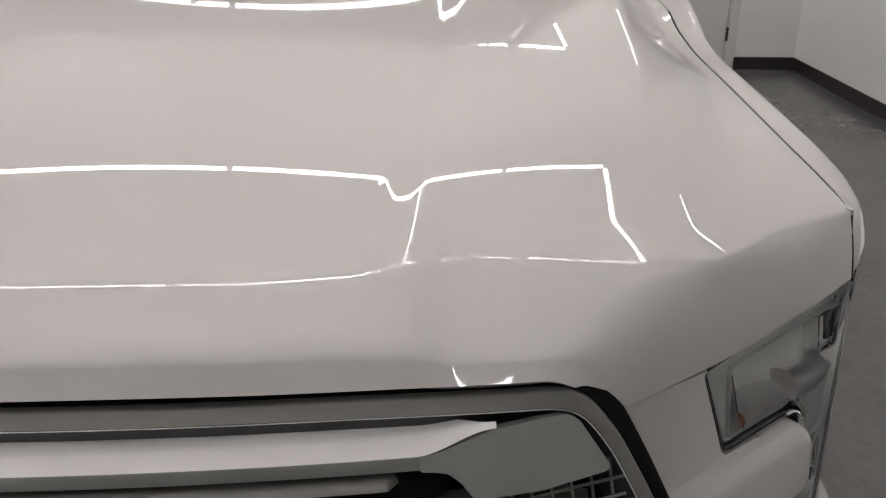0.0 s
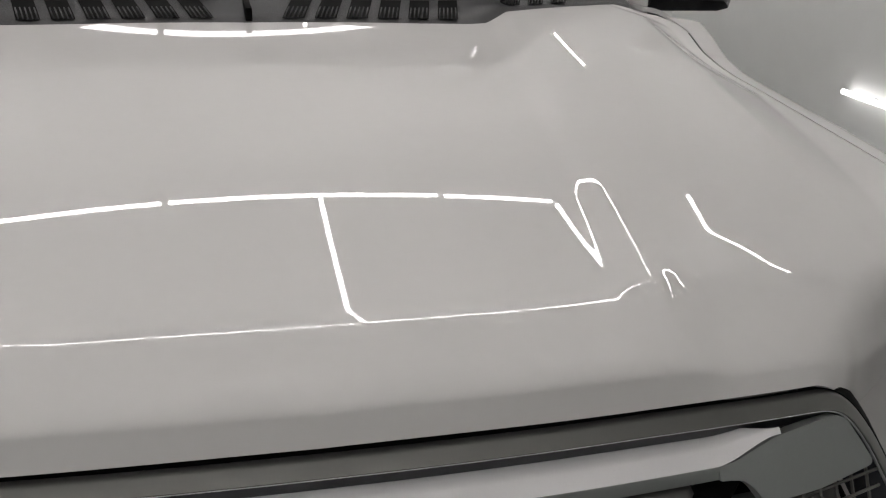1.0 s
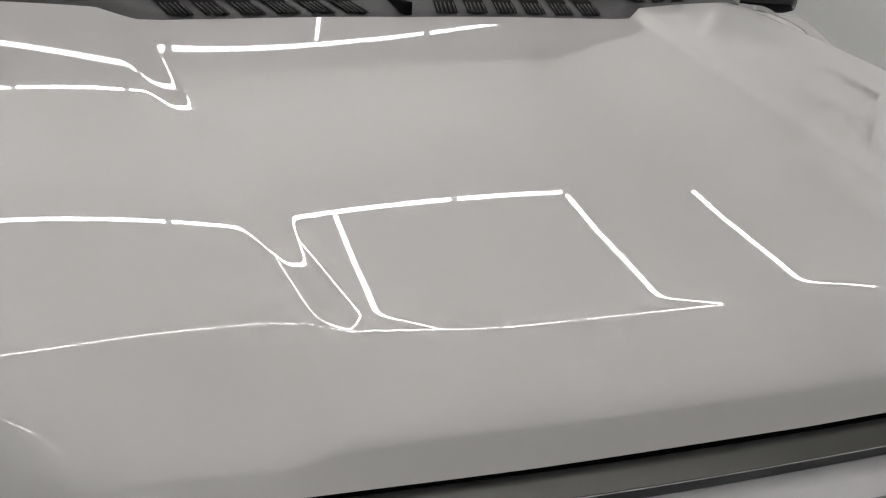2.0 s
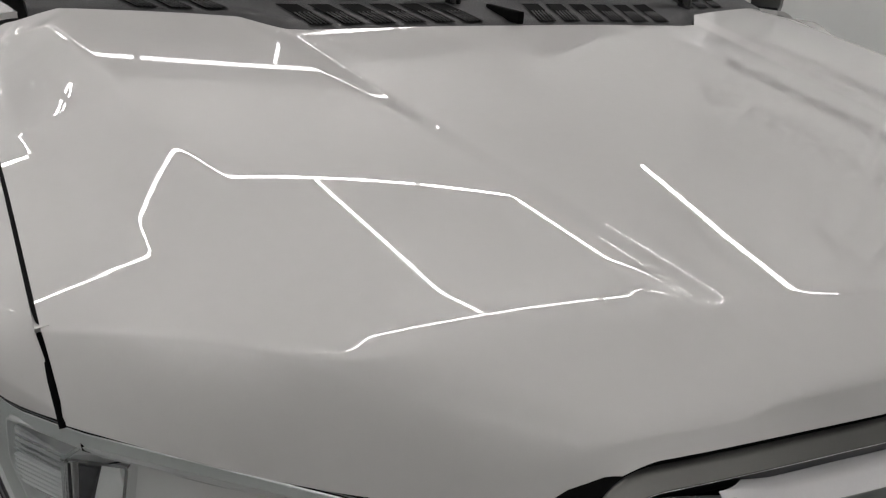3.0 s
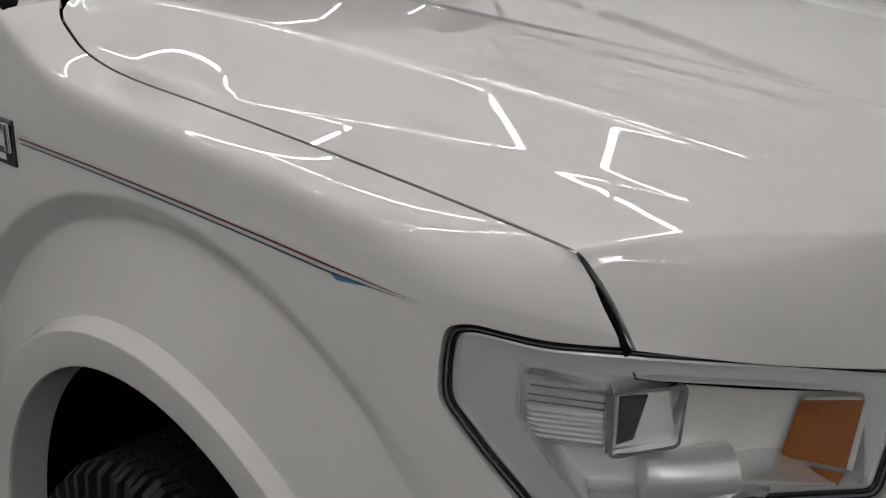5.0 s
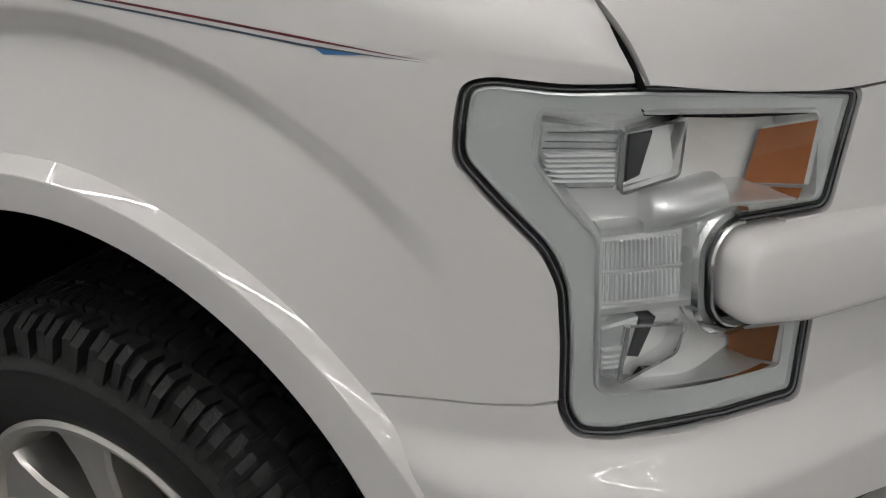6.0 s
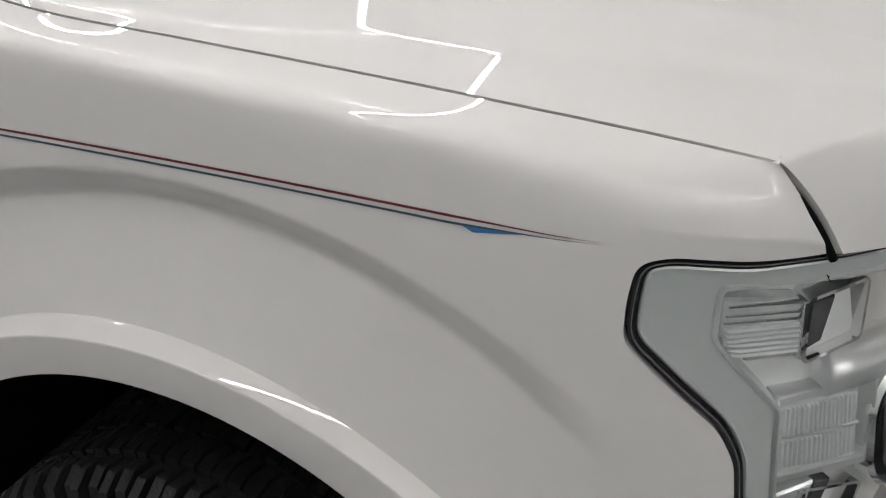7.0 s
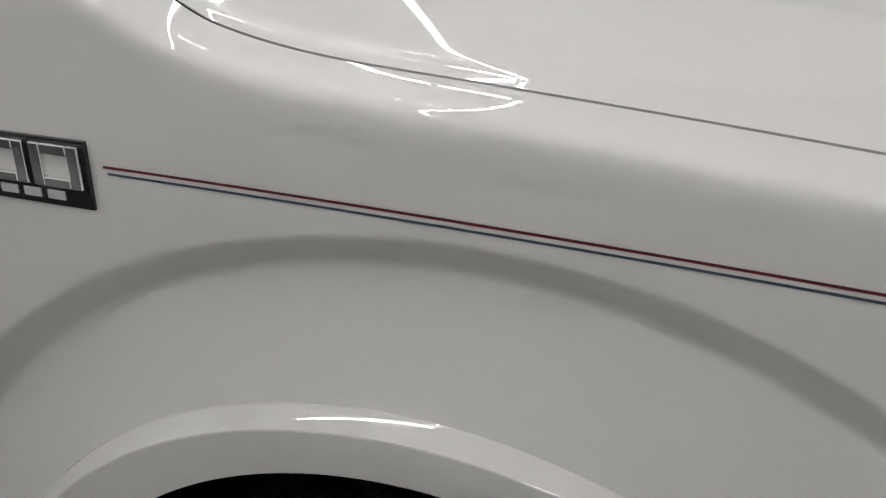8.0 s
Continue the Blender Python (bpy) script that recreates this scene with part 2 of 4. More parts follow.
def front_face(w, z, depth=0.0):
    """A place on the lamp and fascia face: w along its plan, z up, depth outwards. Right-hand side as positive x."""
    x, y = plan(w)
    x2, y2 = plan(w + 0.004)
    dx, dy = x2 - x, y2 - y
    n = np.hypot(dx, dy)
    return np.stack([x + depth * dy / n, y - lean(w, z) - depth * dx / n, np.asarray(z, float) + 0 * x], -1)


def seam_x(y):
    return spline(y, [0.18, 0.23, 0.5, 0.95, 1.06, 1.13, 1.18], [0.905, 0.908, 0.908, 0.912, 0.905, 0.873, 0.84])


def seam_z(y):
    return spline(y, [0.2, 0.3, 0.45, 0.6, 0.75, 0.9, 1.0, 1.08, 1.18], [1.158, 1.170, 1.184, 1.197, 1.209, 1.221, 1.240, 1.277, 1.318])


def hinge(t, r):
    """0 before t = 0, then t, with a soft bend of half-width r."""
    return np.where(t < -r, 0, np.where(t > r, t, (t + r) ** 2 / (4 * r)))


def hood_rise(ax, y):
    """The crowned hood with its sunken middle panel, before it falls outside the ridges."""
    x2 = ax * ax
    z = 1.1821 + 0.1574 * y + -0.0305 * y**2 + -0.0003 * y**3 + 0.0103 * y**4 + -0.0023 * y**5
    z = z + x2 * (-0.0214 + -0.0615 * y + -0.0071 * y**2 + 0.0355 * y**3)
    # flanks of the sunken middle panel, and the panel outside them
    h = hinge(ax - 0.3500 - 0.1450 * y, HOOD_FOLD)
    z = z + 0.1121 * (hinge(ax - 0.3165 - 0.1350 * y, HOOD_FOLD) - h)
    z = z + h * (-0.0149 + 0.2018 * y + -0.0676 * y**2 + -0.0753 * y**3) + h * h * (-0.1596 + 0.1109 * y)
    # the front falls early
    out = sm(h / 0.05)
    return z + (1 - out) * -0.0477 * np.maximum(0.14 - y, 0) ** 2 + out * -0.7763 * np.maximum(0.13 - y, 0) ** 2


HOOD_FOLD, RIDGE_FOLD = 0.008, 0.010


def hood_top(x, y):
    y = np.clip(y, -0.2, 1.3)
    ax, xs = np.minimum(np.abs(x), 1.2), seam_x(y)
    # outer ridge, the band that falls from it, and the flatter strip along the fender seam
    r1, r2 = np.minimum(0.6479 + 0.1426 * y, xs - 0.10), np.minimum(0.7134 + 0.2289 * y, xs - 0.03)
    zs, m = hood_rise(xs, y), (hood_rise(xs + 0.002, y) - hood_rise(xs - 0.002, y)) / 0.004
    strip = -0.1552 + 0.1226 * y + -0.7106 * y**2 + 0.6682 * y**3
    fall = (seam_z(y) - zs - (strip - m) * (xs - r2)) / (r2 - r1)
    return hood_rise(ax, y) + fall * hinge(ax - r1, RIDGE_FOLD) + (strip - m - fall) * hinge(ax - r2, RIDGE_FOLD)


EDGE_X = [0, 0.2, 0.35, 0.48, 0.53, 0.568, 0.62, 0.676, 0.78, 0.894]
EDGE_Y = [-0.105, -0.100, -0.089, -0.075, -0.058, -0.033, 0.006, 0.045, 0.112, 0.189]
EDGE_Z = [1.123, 1.122, 1.120, 1.117, 1.092, 1.062, 1.056, 1.056, 1.068, 1.095]
BEND_Y = [0.010, 0.014, 0.040, 0.052, 0.054, 0.058, 0.068, 0.080, 0.165, 0.240]
REAR_X = [0, 0.30, 0.40, 0.437, 0.50, 0.58, 0.83, 0.895, 0.91]
REAR_Y = [0.953, 0.963, 0.972, 0.984, 1.055, 1.085, 1.170, 1.128, 1.08]


def hood_point(U, V):
    """U: -1..1 across; V: 0 at the rear edge, 1 at the bend, 2 at the front edge."""
    X, Y, Z = np.zeros_like(U), np.zeros_like(U), np.zeros_like(U)
    au, sgn = np.abs(U), np.sign(U)
    xn = au * 0.908
    yr, yb = np.interp(xn, REAR_X, REAR_Y), spline(xn, np.array(EDGE_X) * 0.908 / 0.894, BEND_Y)
    v = np.clip(V, 0, 1)
    y = yr + (yb - yr) * v
    x = au * seam_x(y)
    z = hood_top(x, y)
    xe = au * 0.894
    ye, ze = spline(xe, EDGE_X, EDGE_Y), spline(xe, EDGE_X, EDGE_Z)
    out = sm((xe - 0.46) / 0.16)
    qy = ye + 0.016 - 0.004 * out
    steep = 0.30 + 0.10 * sm((xe - 0.30) / 0.10)
    qz = (1 - out) * (z - steep * (y - qy)) + out * (z - np.maximum(0.022, steep * (y - qy)))
    # the very end runs straight down the seam
    end = sm((xe - 0.80) / 0.09)
    qy, qz = qy + end * (0.5 * (y + ye) - 0.004 - qy), qz + end * (0.5 * (z + ze) + 0.006 - qz)
    f = 0.22 + 0.55 * out
    t = np.clip(V - 1, 0, 1)
    px, py, pz = x, y, z
    def mix(a, b, k):
        return a + (b - a) * k
    ay, az = mix(qy, py, f), mix(qz, pz, f)
    by, bz = mix(qy, ye, f), mix(qz, ze, f)
    t1, t2 = 0.45 * (1 - f) + 0.05, 1 - 0.3 * (1 - f) - 0.03
    s = np.clip((t - t1) / (t2 - t1), 0, 1)
    ny = np.where(t < t1, mix(py, ay, t / t1), np.where(t > t2, mix(by, ye, (t - t2) / (1 - t2)), (1 - s) ** 2 * ay + 2 * s * (1 - s) * qy + s * s * by))
    nz = np.where(t < t1, mix(pz, az, t / t1), np.where(t > t2, mix(bz, ze, (t - t2) / (1 - t2)), (1 - s) ** 2 * az + 2 * s * (1 - s) * qz + s * s * bz))
    nose = V > 1
    X = np.where(nose, mix(x, xe * (1 + 0.005 * end), t), x) * sgn
    return np.stack([X, np.where(nose, ny, y), np.where(nose, nz, z)], -1)


def hood_skin(U, V):
    """The hood with its front bend eased over a few centimetres."""
    P = hood_point(U, V)
    k = (np.abs(V - 1) < 0.12).astype(float)[1:-1, :, None] * 0.5
    for _ in range(6):
        P[1:-1] = P[1:-1] * (1 - k) + k * 0.5 * (P[:-2] + P[2:])
    return P


# wheel arch lines: half-length, height, roundness
WHEEL_Y, WHEEL_Z = 0.84, 0.315
ARCH_Y, ARCH_Z = 0.805, 0.388
FLARE, BROW, LIP = (0.560, 0.553, 2.0), (0.562, 0.552, 2.0), (0.470, 0.485, 2.0)


def arch_ratio(y, z, a, h, n, yc=ARCH_Y):
    return (np.abs((y - yc) / a) ** n + np.abs(np.maximum(z - ARCH_Z, 0) / h) ** n) ** (1 / n)


def arch_line(a, h, n, count=60, low=0.0):
    """Points (y, z) along an arch, from its front foot to its rear foot."""
    out = []
    for k in range(count + 1):
        q = math.pi * k / count
        c, s = math.cos(q), math.sin(q)
        r = (abs(c / a) ** n + abs(s / h) ** n) ** (-1 / n)
        out.append((ARCH_Y - r * c, ARCH_Z + r * s))
    return [(out[0][0], low)] + out + [(out[-1][0], low)]


def side_x_offset(y, z):
    """The step that runs round the arch, and the panel below it that leans out to the flare."""
    q = arch_ratio(y, z, 0.707, 0.708, 1.99, 0.788) - 0.016 * sm((0.92 - y) / 0.40)
    fade = sm((y - 0.30) / 0.14)
    below = sm((z - 0.42) / 0.1)
    t = np.clip((1.0 - q) / 0.046, -1, 7)
    deep = 0.029 * (0.45 + 0.55 * sm((y - 0.38) / 0.44))
    return (-deep * (hinge(t, 0.08) - hinge(t - 1, 0.12)) + (deep + 0.003) / 4.2 * hinge(t - 1, 0.12)) * fade * below


def fender_side(w, z):
    p = front_face(w, z)
    p[..., 0] += side_x_offset(p[..., 1], z) - 0.03 * np.clip(z - 1.06, 0, 1) ** 1.5
    return p


def roll_h(w):
    return 0.050 + 0.018 * np.exp(-np.maximum(w - 0.467, 0) / 0.02)


def seam_y_for(w):
    return plan(w)[1] + 0.050 * np.exp(-np.maximum(w - 0.466, 0) / 0.07)


def ledge(z):
    return 0.034 * sm((0.752 - z) / 0.062) - 0.02 * sm((0.62 - z) / 0.2)


def mirrored(p, side):
    p = p.copy()
    p[..., 0] *= side
    return p


# outline of the headlight: w along the face, z up
LAMP = [(0.466, 1.092), (0.535, 1.094), (0.595, 1.099), (0.617, 1.092), (0.622, 1.062), (0.623, 1.028), (0.576, 0.980), (0.545, 0.948), (0.531, 0.915), (0.527, 0.860),
        (0.526, 0.785), (0.515, 0.758), (0.495, 0.754), (0.371, 0.759), (0.293, 0.752), (0.272, 0.842), (0.383, 0.856), (0.398, 0.875), (0.396, 0.935), (0.377, 0.955), (0.250, 0.944), (0.206, 1.052)]
LAMP_IN = [(0.554, 1.072), (0.432, 1.064), (0.258, 1.038), (0.262, 0.955), (0.371, 0.973), (0.408, 0.968), (0.412, 0.875), (0.403, 0.860), (0.302, 0.847), (0.312, 0.789), (0.485, 0.798), (0.498, 0.805), (0.499, 0.957), (0.530, 0.995), (0.556, 1.028)]

# ---- the room ----
def setting(ob, label="", category=""):
    return tagged(ob, label, category, kind="structure")


setting(box("floor", (X0 - 0.2, Y0 - 0.2, FLOOR_Z - 0.2), (X1 + 0.2, Y1 + 0.2, FLOOR_Z), M_FLOOR), "smooth grey sealed concrete workshop floor", "floor")
setting(box("ceiling", (X0 - 0.2, Y0 - 0.2, CEIL_Z), (X1 + 0.2, Y1 + 0.2, CEIL_Z + 0.15), M_CEIL), "plain white painted workshop ceiling", "ceiling")
DOOR_X0, DOOR_X1, DOOR_H = 2.20, 3.14, 2.06
setting(box("wall_east", (X1, Y0, FLOOR_Z), (X1 + 0.15, Y1, CEIL_Z), M_WALL), "plain white painted wall with grey lettering", "wall")
setting(box("wall_west", (X0 - 0.15, Y0, FLOOR_Z), (X0, Y1, CEIL_Z), M_WALL), "plain white painted wall", "wall")
setting(box("wall_south", (X0 - 0.15, Y0 - 0.15, FLOOR_Z), (X1 + 0.15, Y0, CEIL_Z), M_WALL), "plain white painted wall", "wall")
bm = bmesh.new()
box_bm(bm, (X0 - 0.15, Y1, FLOOR_Z), (DOOR_X0, Y1 + 0.15, CEIL_Z))
box_bm(bm, (DOOR_X1, Y1, FLOOR_Z), (X1 + 0.15, Y1 + 0.15, CEIL_Z))
box_bm(bm, (DOOR_X0, Y1, DOOR_H), (DOOR_X1, Y1 + 0.15, CEIL_Z))
setting(part("wall_north", bm, M_WALL, smooth=False), "plain white painted wall with a flush door", "wall")


def baseboard(lo, hi):
    setting(box("baseboard", lo, hi, M_BASE, bevel=0.004), "dark brown rubber baseboard along the wall", "baseboard")


BB = 0.10
baseboard((X1 - 0.012, Y0, FLOOR_Z), (X1, Y1, FLOOR_Z + BB))
baseboard((X0, Y0, FLOOR_Z), (X0 + 0.012, Y1, FLOOR_Z + BB))
baseboard((X0 + 0.012, Y0, FLOOR_Z), (X1 - 0.012, Y0 + 0.012, FLOOR_Z + BB))
baseboard((DOOR_X1 + 0.075, Y1 - 0.012, FLOOR_Z), (X1 - 0.012, Y1, FLOOR_Z + BB))
baseboard((X0 + 0.012, Y1 - 0.012, FLOOR_Z), (DOOR_X0 - 0.075, Y1, FLOOR_Z + BB))

# the door in the far wall
door = setting(empty("door_1", ((DOOR_X0 + DOOR_X1) / 2, Y1 + 0.02, FLOOR_Z)), "closed flush off-white door with a dark gap at its foot", "door")
mid = (DOOR_X0 + DOOR_X1) / 2


def door_part(name, lo, hi, m, bevel=0.003, label=""):
    ob = box(name, lo, hi, m, None, bevel, label)
    ob.parent = door
    ob.matrix_parent_inverse = Matrix.Translation(door.location).inverted()
    return ob


door_part("door_leaf", (DOOR_X0 + 0.006, Y1 + 0.02, FLOOR_Z + 0.035), (DOOR_X1 - 0.006, Y1 + 0.06, DOOR_H - 0.006), M_DOOR)
door_part("sweep", (DOOR_X0 + 0.006, Y1 + 0.008, FLOOR_Z + 0.03), (DOOR_X1 - 0.03, Y1 + 0.02, FLOOR_Z + 0.06), M_CAP, label="grey metal door sweep")
door_part("threshold", (DOOR_X0, Y1 + 0.01, FLOOR_Z), (DOOR_X1, Y1 + 0.12, FLOOR_Z + 0.012), M_BLACK)
for a, b in ((DOOR_X0 - 0.07, DOOR_X0), (DOOR_X1, DOOR_X1 + 0.07)):
    door_part("door_frame", (a, Y1 - 0.012, FLOOR_Z), (b, Y1, DOOR_H + 0.07), M_DOOR)
door_part("door_frame", (DOOR_X0, Y1 - 0.012, DOOR_H), (DOOR_X1, Y1, DOOR_H + 0.07), M_DOOR)
for z in (0.20, 1.05, 1.82):
    door_part("hinge", (DOOR_X1 - 0.012, Y1 - 0.008, z - 0.055), (DOOR_X1 + 0.012, Y1 + 0.018, z + 0.055), M_BASE, label="dark steel hinge")


# ---- tube lamps ----
def tube_light(p, q, label, group, r=0.0115, up=(0, 0, 1), gap=CEIL_Z - TUBE_Z, glow=M_TUBE):
    p, q = Vector(p), Vector(q)
    d, up = (q - p).normalized(), Vector(up)
    lamp = empty("tube_light", (p + q) / 2)
    tagged(lamp, label, "lamp", group)
    inv = Matrix.Translation(lamp.location).inverted()
    for name, a, b, rad, m in (("diffuser", p + d * 0.012, q - d * 0.012, r, glow), ("end_cap", p, p + d * 0.012, r * 1.02, M_CAP), ("end_cap", q - d * 0.012, q, r * 1.02, M_CAP)):
        ob = part(name, tube_path([a, b], rad, 12), m, lamp)
        ob.matrix_parent_inverse = inv
    # clips on the wall, thin hangers from the ceiling
    for k in (0.18, 0.82):
        c = p + (q - p) * k
        e = c + up * gap
        half = 0.012 if gap < 0.1 else 0.0015
        lo = [min(c[i], e[i]) - (half if abs(up[i]) < 0.5 else 0) for i in range(3)]
        hi = [max(c[i], e[i]) + (half if abs(up[i]) < 0.5 else 0) for i in range(3)]
        ob = box("clip" if gap < 0.1 else "hanger", lo, hi, M_CAP, lamp, 0.0004)
        ob.matrix_parent_inverse = inv
    return lamp


CEIL_LABEL = "white glowing LED tube hanging under the ceiling"
XL, XM, XR = -1.76, 0.415, 1.690
XS = [XL, -0.35, 1.05, XR]


def run_x(y, xs):
    for a, b in zip(xs, xs[1:]):
        tube_light((a + 0.006, y, TUBE_Z), (b - 0.006, y, TUBE_Z), CEIL_LABEL, "ceiling tube lights")


def run_y(x, ys):
    for a, b in zip(ys, ys[1:]):
        tube_light((x, a + 0.006, TUBE_Z), (x, b - 0.006, TUBE_Z), CEIL_LABEL, "ceiling tube lights")


FRAMES = [(5.17, 6.62), (1.36, 3.19)]
for y0, y1 in FRAMES:
    ym = max(y1 - 1.41, y0 + 0.2)
    if y1 < 6:
        run_x(y1, XS)
    run_x(y0, XS)
    for x in (XL, XM, XR):
        run_y(x, [y0 + 0.02, ym, y1 - 0.02])
for x in (2.50, -2.74):
    for y0, y1 in FRAMES:
        run_y(x, [y0, max(y1 - 1.41, y0 + 0.2), y1])
for x, ys in ((-2.74, (-5.56, -4.16, -2.76, -1.36)), (-2.15, (-1.34, 0.04, 1.42)), (-3.30, (-5.56, -4.16, -2.76, -1.36))):
    run_y(x, ys)
# a run across the bay in front of the truck
run_x(-1.75, (-1.31, 0.10, 1.51))
# tubes on the side wall
WALL_LABEL = "white glowing LED tube mounted along the wall"
for y0, y1 in ((2.84, 4.28), (1.40, 2.82)):
    tube_light((X1 - 0.05, y0, 0.40), (X1 - 0.05, y1, 0.40), WALL_LABEL, "wall tube lights", 0.017, (1, 0, 0), 0.05, M_TUBE_WALL)


# ---- lettering on the east wall ----
sign = tagged(empty("wall_sign", (X1, 2.5, 3.1)), "large grey painted company lettering on a white wall", "sign")


def sign_part(name, bm_or_me, label=""):
    ob = part(name, bm_or_me, M_SIGN, sign, label, smooth=False)
    ob.matrix_parent_inverse = Matrix.Translation(sign.location).inverted()
    return ob


def block_letter(y, z, w, h, kind):
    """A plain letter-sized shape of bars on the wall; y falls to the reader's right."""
    bm = bmesh.new()
    s = h * 0.2
    bars = {"ring": [(0, 0, w, s), (0, h - s, w, h), (0, s, s, h - s), (w - s, s, w, h - s)], "cup": [(0, 0, w, s), (0, s, s, h), (w - s, s, w, h)],
            "gate": [(0, h - s, w, h), (0, 0, s, h - s), (w - s, 0, w, h - s), (w / 2 - s / 2, 0, w / 2 + s / 2, h - s)], "bar": [(0, 0, s, h)],
            "tee": [(0, h - s, w, h), (w / 2 - s / 2, 0, w / 2 + s / 2, h - s)], "rows": [(0, 0, w, s * 0.9), (0, h / 2 - s / 2, w, h / 2 + s / 2), (0, h - s * 0.9, w, h)]}[kind]
    for a, b, c, d in bars:
        box_bm(bm, (X1 - 0.004, y - c, z + b), (X1 - 0.0005, y - a, z + d))
    return bm


y = 3.92
for kind, w in (("rows", 0.48), ("cup", 0.48), ("gate", 0.58), ("gate", 0.58), ("bar", 0.09), ("tee", 0.48)):
    sign_part("letter_block", block_letter(y, 3.33, w, 0.32, kind))
    y -= w + 0.10
curve = bpy.data.curves.new("word", "FONT")
curve.body, curve.size, curve.extrude, curve.space_character = "Automotive", 0.40, 0.002, 1.12
tmp = new("word", curve)
dg = bpy.context.evaluated_depsgraph_get()
dg.update()
word = bpy.data.meshes.new_from_object(tmp.evaluated_get(dg))
bpy.data.objects.remove(tmp)
word.transform(Matrix.Translation((X1 - 0.003, 4.18, 2.87)) @ Matrix(((0, 0, 1, 0), (-1.75, 0, 0, 0), (0, 1, 0, 0), (0, 0, 0, 1))))
sign_part("word", word, "grey painted word")
bm = bmesh.new()
y = 3.95
for k in range(17):
    w = 0.150 if k not in (3, 13) else 0.040
    box_bm(bm, (X1 - 0.004, y - w, 2.50), (X1 - 0.0005, y, 2.525 if w < 0.05 else 2.60))
    y -= w + 0.05
sign_part("small_line", bm, "small grey painted line of lettering")

# ---- the truck ----
truck = tagged(empty("pickup_truck", (0, 0.8, FLOOR_Z)), "white pearl pickup truck with a satin silver grille and pinstripes", "truck")
TINV = Matrix.Translation(truck.location).inverted()


def tpart(name, data, material, parent=None, label="", smooth=True):
    ob = part(name, data, material, parent or truck, label, smooth)
    if parent is None:
        ob.matrix_parent_inverse = TINV
    return ob


# hood
u = np.linspace(-1, 1, 421)
v = np.concatenate([np.linspace(0, 0.9, 120), np.linspace(0.9, 1, 24)[1:], np.linspace(1, 2, 40)[1:]])
UU, VV = np.meshgrid(u, v)
hood = tpart("hood", sheet(UU * 0.9975, VV, hood_skin, flange=0.016), M_PAINT, label="glossy white hood with a sunken middle panel")
# black sheet standing in for the shade under the hood's edges
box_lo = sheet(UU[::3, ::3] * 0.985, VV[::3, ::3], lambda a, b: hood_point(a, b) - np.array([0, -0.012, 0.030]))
tpart("hood_edge_shade", box_lo, M_BLACK)

